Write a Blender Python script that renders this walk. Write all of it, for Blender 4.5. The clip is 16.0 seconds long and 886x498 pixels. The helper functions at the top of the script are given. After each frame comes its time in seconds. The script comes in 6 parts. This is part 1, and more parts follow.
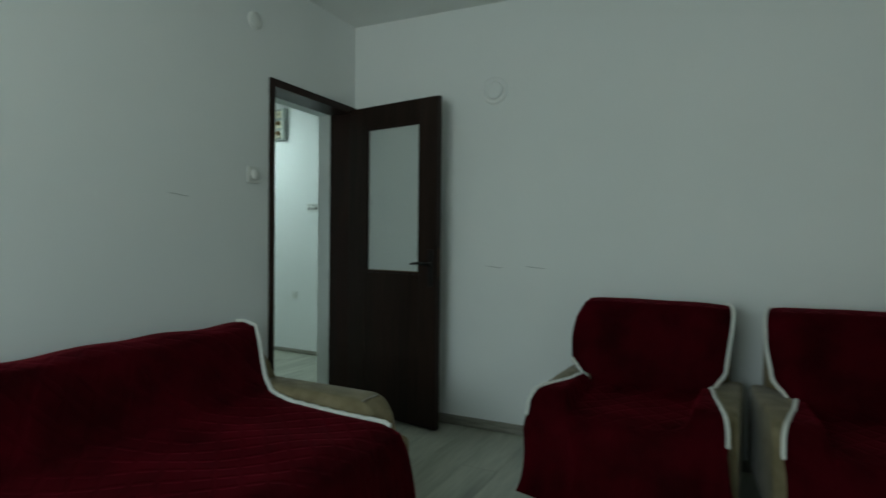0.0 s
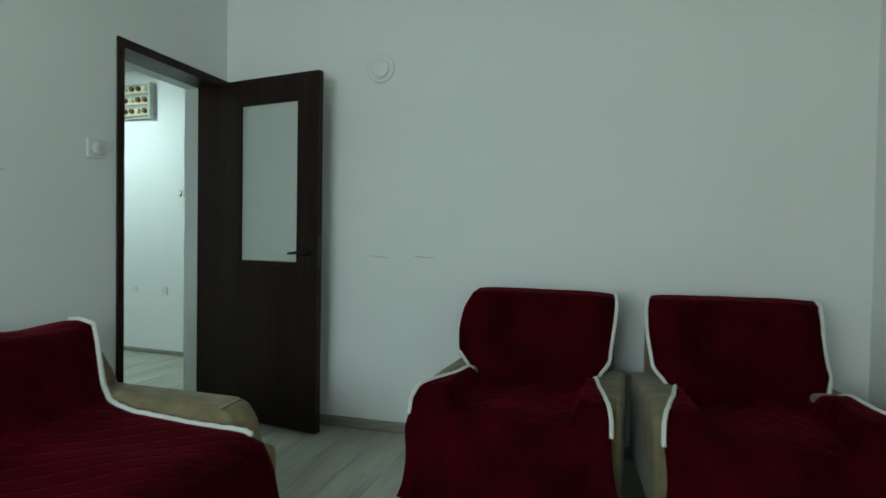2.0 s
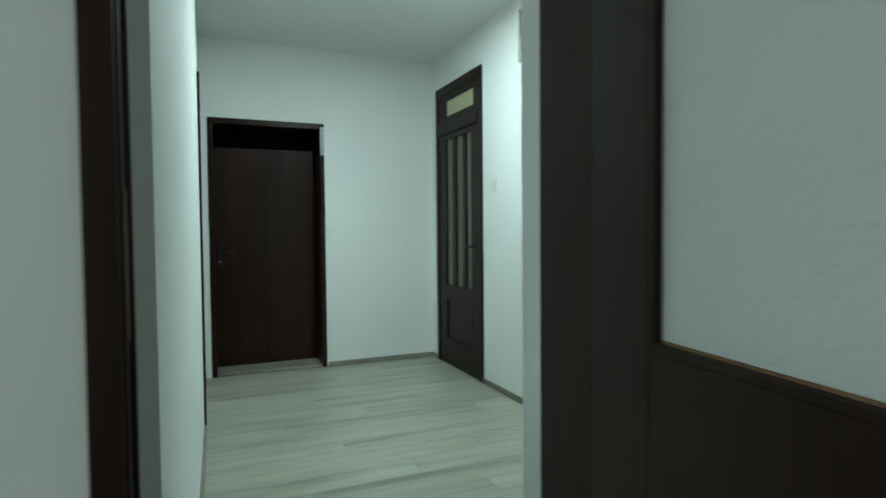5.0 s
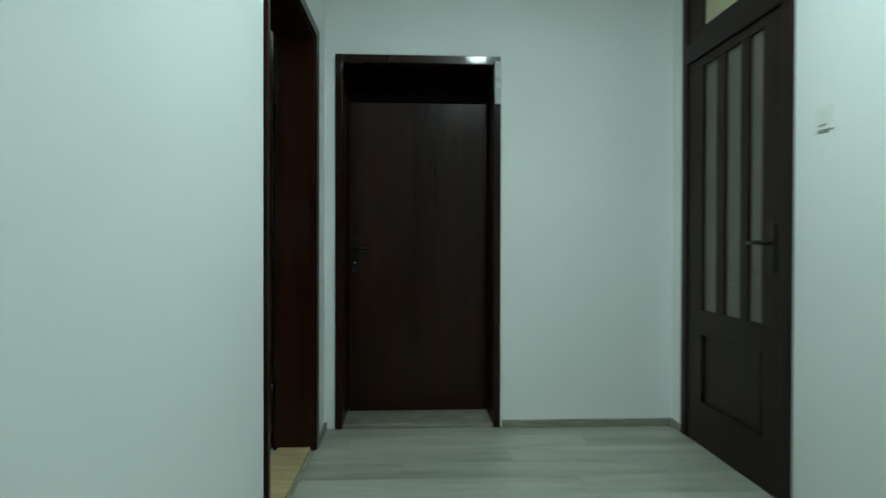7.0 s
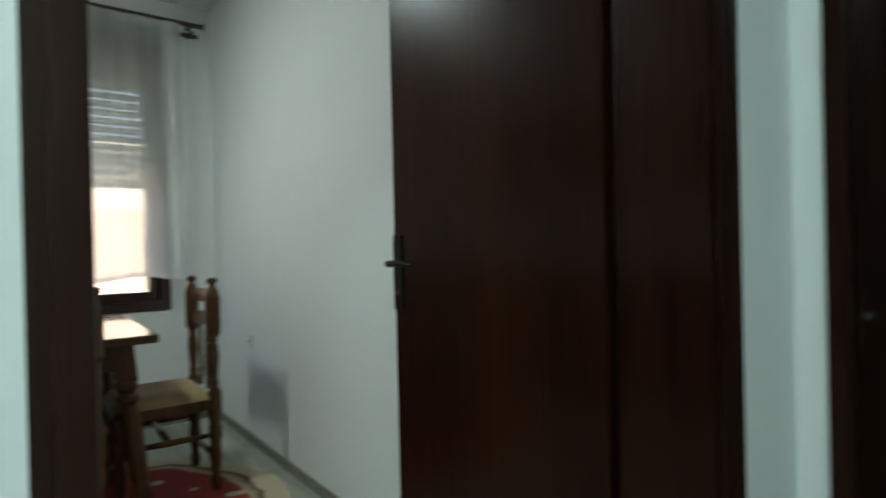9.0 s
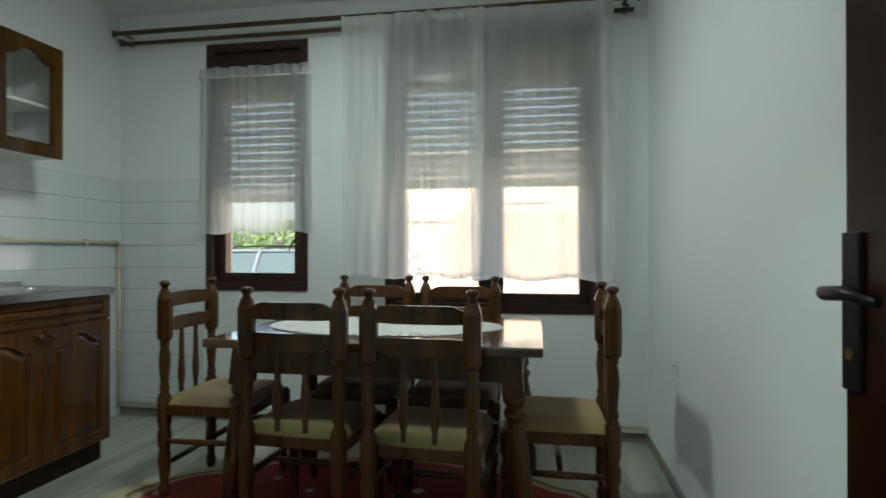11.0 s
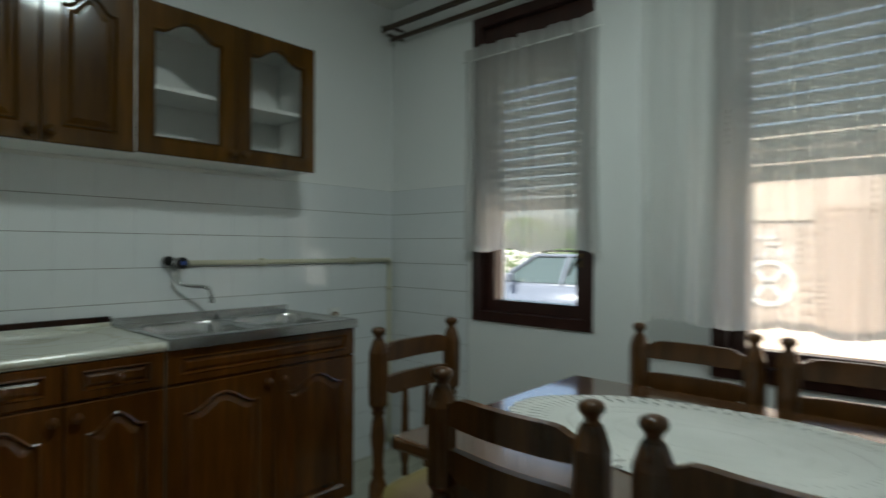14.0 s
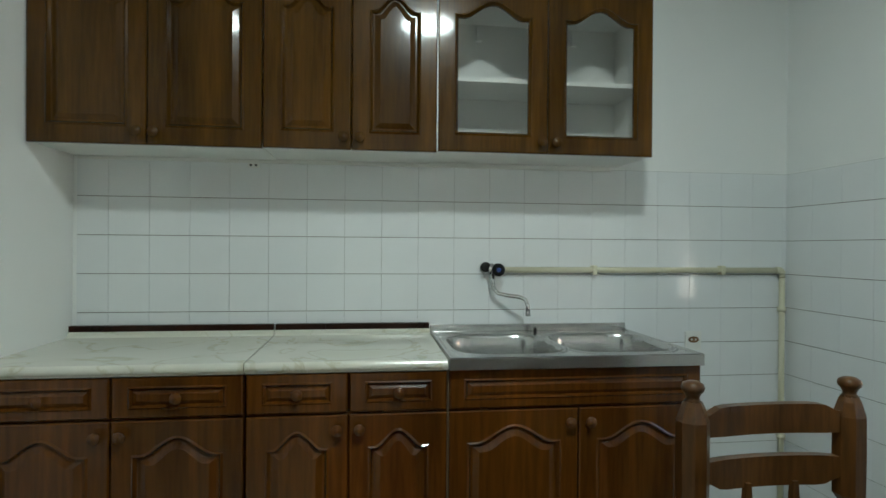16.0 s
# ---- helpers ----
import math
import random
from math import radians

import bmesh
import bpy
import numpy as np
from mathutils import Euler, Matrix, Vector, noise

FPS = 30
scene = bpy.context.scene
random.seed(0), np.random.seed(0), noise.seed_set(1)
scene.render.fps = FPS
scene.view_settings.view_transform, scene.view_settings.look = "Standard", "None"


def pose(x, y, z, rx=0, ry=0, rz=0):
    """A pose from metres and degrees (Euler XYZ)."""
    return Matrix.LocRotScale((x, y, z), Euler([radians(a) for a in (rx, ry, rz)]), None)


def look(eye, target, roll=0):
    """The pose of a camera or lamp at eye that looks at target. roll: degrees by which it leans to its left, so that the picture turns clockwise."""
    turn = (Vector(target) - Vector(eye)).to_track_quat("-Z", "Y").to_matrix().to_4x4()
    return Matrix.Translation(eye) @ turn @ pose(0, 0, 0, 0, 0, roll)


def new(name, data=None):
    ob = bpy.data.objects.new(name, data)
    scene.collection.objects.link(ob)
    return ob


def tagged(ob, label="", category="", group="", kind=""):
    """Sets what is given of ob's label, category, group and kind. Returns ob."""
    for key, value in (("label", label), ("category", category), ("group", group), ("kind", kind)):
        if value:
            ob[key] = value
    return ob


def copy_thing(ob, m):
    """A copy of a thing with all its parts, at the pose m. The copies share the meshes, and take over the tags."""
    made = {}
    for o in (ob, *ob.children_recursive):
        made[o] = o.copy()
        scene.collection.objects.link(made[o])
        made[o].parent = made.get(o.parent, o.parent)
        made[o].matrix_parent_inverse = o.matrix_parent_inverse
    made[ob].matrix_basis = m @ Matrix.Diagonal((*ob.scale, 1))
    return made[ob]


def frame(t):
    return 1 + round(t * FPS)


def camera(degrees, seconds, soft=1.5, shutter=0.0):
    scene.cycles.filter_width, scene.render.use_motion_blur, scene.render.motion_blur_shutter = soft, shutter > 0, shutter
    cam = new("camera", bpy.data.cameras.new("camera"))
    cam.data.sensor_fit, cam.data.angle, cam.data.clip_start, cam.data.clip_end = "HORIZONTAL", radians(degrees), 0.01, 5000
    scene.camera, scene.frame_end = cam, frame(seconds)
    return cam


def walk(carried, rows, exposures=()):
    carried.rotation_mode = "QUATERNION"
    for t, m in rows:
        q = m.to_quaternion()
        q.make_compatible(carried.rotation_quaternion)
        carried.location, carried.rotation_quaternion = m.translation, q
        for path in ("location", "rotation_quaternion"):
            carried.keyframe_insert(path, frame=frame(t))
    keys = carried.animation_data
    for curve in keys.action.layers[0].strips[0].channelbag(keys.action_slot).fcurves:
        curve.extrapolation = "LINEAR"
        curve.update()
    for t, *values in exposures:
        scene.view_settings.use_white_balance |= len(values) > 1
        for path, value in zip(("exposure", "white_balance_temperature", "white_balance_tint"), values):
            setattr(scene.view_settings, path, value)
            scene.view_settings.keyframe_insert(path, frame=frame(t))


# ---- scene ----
cam = camera(76.1, 16.0, 1.5, 0.5)
PATH = [
    (0, (2.402, -3.023, 1.138), (1.417, -1.283, 1.106), 0.6),
    (0.5, (2.451, -3.055, 1.138), (1.693, -1.205, 1.104), 0.6),
    (1, (2.458, -3.059, 1.127), (1.798, -1.171, 1.093), 0.5),
    (1.5, (2.444, -3.027, 1.119), (1.79, -1.137, 1.087), 0.7),
    (2, (2.391, -2.809, 1.097), (1.727, -0.923, 1.054), 0.9),
    (2.5, (2.294, -2.421, 1.091), (1.506, -0.584, 1.034), 0.7),
    (3, (2.087, -2.015, 1.096), (1.065, -0.298, 1.035), 0.5),
    (3.5, (1.866, -1.606, 1.097), (0.567, -0.087, 1.026), -0.3),
    (4, (1.56, -1.232, 1.109), (-0.023, -0.012, 1.04), -0.3),
    (4.5, (1.208, -0.955, 1.131), (-0.533, 0.027, 1.061), -0.2),
    (5, (0.81, -0.684, 1.108), (-1.032, 0.093, 1.041), -0.5),
    (5.2, (0.663, -0.632, 1.098), (-1.211, 0.066, 1.029), -0.6),
    (7.3, (-1.11, -0.197, 0.967), (-2.92, -0.212, 0.977), -0),
    (7.5, (-1.324, -0.187, 0.966), (-3.131, -0.288, 0.984), -0.2),
    (8, (-1.811, -0.169, 1.105), (-3.548, -0.673, 1.036), -1),
    (8.5, (-2.203, -0.214, 0.977), (-3.735, -1.176, 1.052), 0.2),
    (9, (-2.602, -0.244, 1.035), (-3.699, -1.683, 1.027), -1.3),
    (9.5, (-2.76, -0.397, 1.03), (-3.42, -2.083, 1.034), -0.8),
    (10, (-2.902, -0.597, 1.032), (-3.148, -2.389, 1.043), -0.3),
    (12.3, (-3.06, -0.855, 1.055), (-2.472, -2.568, 1.064), 0.2),
    (12.5, (-3.052, -0.927, 1.055), (-2.442, -2.631, 1.066), 0.2),
    (13, (-3.019, -1.169, 1.074), (-2.374, -2.86, 1.085), 0.4),
    (13.5, (-2.923, -1.458, 1.15), (-2.086, -3.063, 1.149), 0.3),
    (14, (-2.799, -1.702, 1.17), (-1.594, -3.053, 1.167), 0.3),
    (14.5, (-2.669, -1.94, 1.151), (-1.12, -2.875, 1.16), 0.2),
    (15, (-2.526, -2.054, 1.185), (-0.849, -2.736, 1.188), 0.3),
    (15.5, (-2.507, -2.201, 1.17), (-0.735, -2.569, 1.173), 0.4),
    (16, (-2.526, -2.247, 1.184), (-0.732, -2.481, 1.18), 0.4),
]
walk(cam, [(t, look(eye, target, roll)) for t, eye, target, roll in PATH],
     [(0, 0.95), (0.7, 1.32), (1.5, 1.5), (3.0, 1.5), (4.0, 1.42), (4.6, 1.53), (5.2, 1.7), (7.3, 1.27), (8.0, 0.95), (8.6, 1.2), (9.2, 1.94), (9.6, 1.95), (10.0, 1.94), (12.0, 1.62), (13.0, 1.58), (14.0, 1.25), (14.6, 1.52), (15.0, 1.62), (15.5, 2.0), (16, 2.16)])

# the living room stands slightly askew to the rest of the flat, whose plan is drawn in its own unit
LIVING = Matrix.Rotation(radians(4.0), 4, 'Z')
FLAT = Matrix.Translation((0.308, -0.03, 0.0)) @ Matrix.Scale(0.905, 4)
room = FLAT


def flat_spot(x, y, z, rx=0, ry=0, rz=0):
    """A pose in the flat's plan without its unit, for copies that bring their own size."""
    return Matrix.Translation(FLAT @ Vector((x, y, z))) @ pose(0, 0, 0, rx, ry, rz)


# ---- light ----
world = bpy.data.worlds.new("sky")
scene.world = world
world.use_nodes = True
wn = world.node_tree.nodes
sky = wn.new("ShaderNodeTexSky")
sky.sky_type = 'NISHITA'
sky.sun_disc = False
sky.sun_elevation = radians(48)
sky.dust_density = 4.0
sky.sun_rotation = radians(-25)
wn["Background"].inputs["Strength"].default_value = 0.15
world.node_tree.links.new(sky.outputs[0], wn["Background"].inputs["Color"])


def lamp(name, kind, power, m, colour=(1, 1, 1), **opts):
    data = bpy.data.lights.new(name, kind)
    data.energy, data.color = power, colour
    if kind == 'AREA':
        data.shape = opts["shape"]
        data.size = opts["size"]
        if "size_y" in opts:
            data.size_y = opts["size_y"]
    if kind == 'SUN':
        data.angle = radians(0.6)
    ob = new(name, data)
    ob.matrix_world = m
    return ob


lamp("sun", 'SUN', 4.3, look((0, 0, 10), (-3.0, -7.0, 0)), (1.0, 0.95, 0.86))
# ceiling lamps that are switched on
lamp("hall_lamp_light", 'AREA', 7.4, FLAT @ pose(-2.633, 0.353, 2.785), (0.72, 1.0, 0.98), shape='DISK', size=0.17)
lamp("kitchen_lamp_light", 'AREA', 3.4, FLAT @ pose(-2.73, -2.82, 2.765), (0.79, 1.0, 0.96), shape='DISK', size=0.34)
# daylight in the opening of the living-room window
lamp("living_window_daylight", 'AREA', 12.5, LIVING @ pose(1.15, -4.62, 1.32, 90, 0, 0), (0.80, 1.0, 0.97), shape='RECTANGLE', size=1.45, size_y=1.15)


# ---- materials ----
def mat(name):
    m = bpy.data.materials.new(name)
    m.use_nodes = True
    return m, m.node_tree.nodes, m.node_tree.links, m.node_tree.nodes["Principled BSDF"]


def noise_tex(n, l, scale, detail=4, vec=None, stretch=None, rough=0.5):
    co = n.new("ShaderNodeTexCoord")
    src = co.outputs[vec or "Object"]
    if stretch:
        mp = n.new("ShaderNodeMapping")
        mp.inputs["Scale"].default_value = stretch
        l.new(src, mp.inputs[0])
        src = mp.outputs[0]
    t = n.new("ShaderNodeTexNoise")
    t.inputs["Scale"].default_value, t.inputs["Detail"].default_value = scale, detail
    t.inputs["Roughness"].default_value = rough
    l.new(src, t.inputs["Vector"])
    return t


def ramp(n, l, src, stops):
    r = n.new("ShaderNodeValToRGB")
    r.color_ramp.elements[0].position, r.color_ramp.elements[0].color = stops[0][0], (*stops[0][1], 1)
    r.color_ramp.elements[1].position, r.color_ramp.elements[1].color = stops[-1][0], (*stops[-1][1], 1)
    for p, c in stops[1:-1]:
        e = r.color_ramp.elements.new(p)
        e.color = (*c, 1)
    l.new(src, r.inputs[0])
    return r


def bump(n, l, src, b, strength=0.2, dist=0.002):
    k = n.new("ShaderNodeBump")
    k.inputs["Strength"].default_value, k.inputs["Distance"].default_value = strength, dist
    l.new(src, k.inputs["Height"])
    l.new(k.outputs[0], b.inputs["Normal"])
    return k


def paint(name, c, rough=0.7, var=0.06, scale=1.2, fine=60, bstr=0.15, metal=0.0, coat=0.0, spec=0.5):
    """Painted, plastered or enamelled surface: broad mottling and fine relief."""
    m, n, l, b = mat(name)
    t = noise_tex(n, l, scale, 5)
    lo = tuple(max(0, x * (1 - var)) for x in c)
    hi = tuple(min(1, x * (1 + var)) for x in c)
    l.new(ramp(n, l, t.outputs[0], [(0.3, lo), (0.7, hi)]).outputs[0], b.inputs["Base Color"])
    f = noise_tex(n, l, fine, 3)
    bump(n, l, f.outputs[0], b, bstr)
    b.inputs["Roughness"].default_value, b.inputs["Metallic"].default_value = rough, metal
    b.inputs["Coat Weight"].default_value = coat
    b.inputs["Specular IOR Level"].default_value = spec
    return m


def wood(name, dark, light, rough=0.3, scale=6, stretch=(1, 1, 0.08), coat=0.0, fine=1.0, random_amount=0.0, spec=0.5):
    """Grain drawn out along one axis, with pores and slow colour drift."""
    m, n, l, b = mat(name)
    g = noise_tex(n, l, scale, 8, stretch=stretch, rough=0.62)
    d = noise_tex(n, l, scale * 9, 3, stretch=stretch)
    big = noise_tex(n, l, 1.3, 2)
    mid = tuple((a + c) / 2 for a, c in zip(dark, light))
    r = ramp(n, l, g.outputs[0], [(0.28, dark), (0.5, mid), (0.72, light)])
    mx = n.new("ShaderNodeMix")
    mx.data_type, mx.blend_type = 'RGBA', 'MULTIPLY'
    mx.inputs["Factor"].default_value = 0.55 * fine
    l.new(r.outputs[0], mx.inputs["A"])
    l.new(ramp(n, l, d.outputs[0], [(0.35, (0.45, 0.42, 0.4)), (0.6, (1, 1, 1))]).outputs[0], mx.inputs["B"])
    hs = n.new("ShaderNodeHueSaturation")
    l.new(mx.outputs["Result"], hs.inputs["Color"])
    mr = n.new("ShaderNodeMapRange")
    mr.inputs["To Min"].default_value, mr.inputs["To Max"].default_value = 0.8, 1.2
    l.new(big.outputs[0], mr.inputs[0])
    if random_amount:
        oi = n.new("ShaderNodeObjectInfo")
        m2 = n.new("ShaderNodeMapRange")
        m2.inputs["To Min"].default_value, m2.inputs["To Max"].default_value = 1 - random_amount, 1 + random_amount
        l.new(oi.outputs["Random"], m2.inputs[0])
        ml = n.new("ShaderNodeMath")
        ml.operation = 'MULTIPLY'
        l.new(mr.outputs[0], ml.inputs[0])
        l.new(m2.outputs[0], ml.inputs[1])
        l.new(ml.outputs[0], hs.inputs["Value"])
    else:
        l.new(mr.outputs[0], hs.inputs["Value"])
    l.new(hs.outputs[0], b.inputs["Base Color"])
    bump(n, l, d.outputs[0], b, 0.12, 0.001)
    rr = n.new("ShaderNodeMapRange")
    rr.inputs["To Min"].default_value, rr.inputs["To Max"].default_value = rough * 0.8, rough * 1.25
    l.new(g.outputs[0], rr.inputs[0])
    l.new(rr.outputs[0], b.inputs["Roughness"])
    b.inputs["Coat Weight"].default_value = coat
    b.inputs["Coat Roughness"].default_value = 0.07
    b.inputs["Specular IOR Level"].default_value = spec
    return m


def laminate(name):
    """Washed grey oak laminate; grain runs along the plank, shifted plank by plank."""
    m, n, l, b = mat(name)
    co, oi = n.new("ShaderNodeTexCoord"), n.new("ShaderNodeObjectInfo")
    add = n.new("ShaderNodeVectorMath")
    add.operation = 'MULTIPLY_ADD'
    add.inputs[1].default_value = (1, 1, 1)
    sc = n.new("ShaderNodeMath")
    sc.operation, sc.inputs[1].default_value = 'MULTIPLY', 37.0
    l.new(oi.outputs["Random"], sc.inputs[0])
    l.new(co.outputs["Object"], add.inputs[0])
    l.new(sc.outputs[0], add.inputs[2])
    mp = n.new("ShaderNodeMapping")
    mp.inputs["Scale"].default_value = (1, 0.09, 1)
    l.new(add.outputs[0], mp.inputs[0])
    cols = []
    for s, dt in ((9, 6), (70, 3)):
        t = n.new("ShaderNodeTexNoise")
        t.inputs["Scale"].default_value, t.inputs["Detail"].default_value = s, dt
        l.new(mp.outputs[0], t.inputs["Vector"])
        cols.append(t)
    r = ramp(n, l, cols[0].outputs[0], [(0.28, (0.235, 0.240, 0.192)), (0.45, (0.362, 0.372, 0.305)), (0.62, (0.435, 0.447, 0.372)), (0.8, (0.325, 0.332, 0.270))])
    mx = n.new("ShaderNodeMix")
    mx.data_type, mx.blend_type, mx.inputs["Factor"].default_value = 'RGBA', 'MULTIPLY', 0.35
    l.new(r.outputs[0], mx.inputs["A"])
    l.new(ramp(n, l, cols[1].outputs[0], [(0.3, (0.55, 0.55, 0.55)), (0.6, (1, 1, 1))]).outputs[0], mx.inputs["B"])
    hs = n.new("ShaderNodeHueSaturation")
    mr = n.new("ShaderNodeMapRange")
    mr.inputs["To Min"].default_value, mr.inputs["To Max"].default_value = 0.93, 1.06
    l.new(oi.outputs["Random"], mr.inputs[0])
    l.new(mr.outputs[0], hs.inputs["Value"])
    l.new(mx.outputs["Result"], hs.inputs["Color"])
    l.new(hs.outputs[0], b.inputs["Base Color"])
    b.inputs["Roughness"].default_value = 0.36
    bump(n, l, cols[1].outputs[0], b, 0.1, 0.001)
    return m


def fabric(name, dark, light, weave=220, rough=0.9, sheen=0.3, bstr=0.35, blot=3.0, tint=(1, 1, 1)):
    m, n, l, b = mat(name)
    t = noise_tex(n, l, blot, 5)
    l.new(ramp(n, l, t.outputs[0], [(0.3, dark), (0.72, light)]).outputs[0], b.inputs["Base Color"])
    w = noise_tex(n, l, weave, 2)
    bump(n, l, w.outputs[0], b, bstr, 0.002)
    b.inputs["Roughness"].default_value = rough
    b.inputs["Sheen Weight"].default_value = sheen
    b.inputs["Sheen Roughness"].default_value = 0.35
    b.inputs["Sheen Tint"].default_value = (*tint, 1)
    b.inputs["Specular IOR Level"].default_value = 0.2
    return m


def velvet_quilted(name):
    """Dark red velvet throw stitched in a small diamond quilt."""
    m, n, l, b = mat(name)
    t = noise_tex(n, l, 5.0, 6)
    l.new(ramp(n, l, t.outputs[0], [(0.3, (0.018, 0.0002, 0.0011)), (0.72, (0.056, 0.0005, 0.0036))]).outputs[0], b.inputs["Base Color"])
    co = n.new("ShaderNodeTexCoord")
    outs = []
    for a in (45, -45):
        mp = n.new("ShaderNodeMapping")
        mp.inputs["Rotation"].default_value = (0, 0, radians(a))
        l.new(co.outputs["Object"], mp.inputs[0])
        wv = n.new("ShaderNodeTexWave")
        wv.inputs["Scale"].default_value = 4.2
        wv.inputs["Distortion"].default_value = 1.2
        l.new(mp.outputs[0], wv.inputs["Vector"])
        outs.append(wv)
    mn = n.new("ShaderNodeMath")
    mn.operation = 'MINIMUM'
    l.new(outs[0].outputs["Fac"], mn.inputs[0])
    l.new(outs[1].outputs["Fac"], mn.inputs[1])
    rp = ramp(n, l, mn.outputs[0], [(0.0, (0, 0, 0)), (0.25, (1, 1, 1))])
    bump(n, l, rp.outputs[0], b, 0.35, 0.006)
    b.inputs["Roughness"].default_value = 0.75
    b.inputs["Sheen Weight"].default_value = 0.16
    b.inputs["Sheen Roughness"].default_value = 0.4
    b.inputs["Sheen Tint"].default_value = (0.9, 0.04, 0.09, 1)
    b.inputs["Specular IOR Level"].default_value = 0.03
    return m


def clear_glass(name, tint=(1, 1, 1), gloss=0.04, rough=0.02):
    m, n, l, b = mat(name)
    n.remove(b)
    tr, gl, mix = n.new("ShaderNodeBsdfTransparent"), n.new("ShaderNodeBsdfGlossy"), n.new("ShaderNodeMixShader")
    lw, pw, fr = n.new("ShaderNodeLayerWeight"), n.new("ShaderNodeMath"), n.new("ShaderNodeMath")
    lw.inputs["Blend"].default_value = 0.5
    pw.operation, pw.inputs[1].default_value = 'POWER', 4.0
    fr.operation, fr.inputs[1].default_value, fr.inputs[2].default_value = 'MULTIPLY_ADD', 0.7, gloss
    l.new(lw.outputs["Facing"], pw.inputs[0])
    l.new(pw.outputs[0], fr.inputs[0])
    tr.inputs[0].default_value = (*tint, 1)
    gl.inputs["Roughness"].default_value = rough
    l.new(fr.outputs[0], mix.inputs[0])
    l.new(tr.outputs[0], mix.inputs[1])
    l.new(gl.outputs[0], mix.inputs[2])
    l.new(mix.outputs[0], n["Material Output"].inputs[0])
    return m


def frosted(name, tint, rough=0.35):
    """Cast obscured glass: light passes but pictures blur; pebbled surface."""
    m, n, l, b = mat(name)
    b.inputs["Base Color"].default_value = (*tint, 1)
    b.inputs["Transmission Weight"].default_value = 0.45
    b.inputs["Roughness"].default_value = rough
    b.inputs["IOR"].default_value = 1.3
    t = noise_tex(n, l, 75, 2)
    bump(n, l, t.outputs[0], b, 1.0, 0.006)
    return m


def sheer(name, see=0.42):
    m, n, l, b = mat(name)
    n.remove(b)
    tr, tl, df = n.new("ShaderNodeBsdfTransparent"), n.new("ShaderNodeBsdfTranslucent"), n.new("ShaderNodeBsdfDiffuse")
    for x in (tl, df):
        x.inputs[0].default_value = (0.90, 0.91, 0.89, 1)
    a, c = n.new("ShaderNodeMixShader"), n.new("ShaderNodeMixShader")
    a.inputs[0].default_value = 0.66
    l.new(df.outputs[0], a.inputs[1])
    l.new(tl.outputs[0], a.inputs[2])
    t = noise_tex(n, l, 16, 5, stretch=(1, 1, 0.03), rough=0.6)
    mr = n.new("ShaderNodeMapRange")
    mr.inputs["To Min"].default_value, mr.inputs["To Max"].default_value = see + 0.13, see - 0.13
    l.new(t.outputs[0], mr.inputs[0])
    l.new(mr.outputs[0], c.inputs[0])
    l.new(a.outputs[0], c.inputs[1])
    l.new(tr.outputs[0], c.inputs[2])
    l.new(c.outputs[0], n["Material Output"].inputs[0])
    return m


def glowing(name, c, strength):
    m, n, l, b = mat(name)
    b.inputs["Base Color"].default_value = (0.8, 0.8, 0.8, 1)
    b.inputs["Emission Color"].default_value = (*c, 1)
    b.inputs["Emission Strength"].default_value = strength
    return m


def marble(name):
    m, n, l, b = mat(name)
    w = n.new("ShaderNodeTexNoise")
    w.inputs["Scale"].default_value, w.inputs["Detail"].default_value, w.inputs["Distortion"].default_value = 2.6, 7, 1.6
    co = n.new("ShaderNodeTexCoord")
    l.new(co.outputs["Object"], w.inputs["Vector"])
    l.new(ramp(n, l, w.outputs[0], [(0.36, (0.66, 0.66, 0.56)), (0.475, (0.68, 0.68, 0.60)), (0.495, (0.56, 0.545, 0.42)), (0.52, (0.67, 0.67, 0.59)), (0.8, (0.72, 0.72, 0.64))]).outputs[0], b.inputs["Base Color"])
    b.inputs["Roughness"].default_value = 0.22
    return m


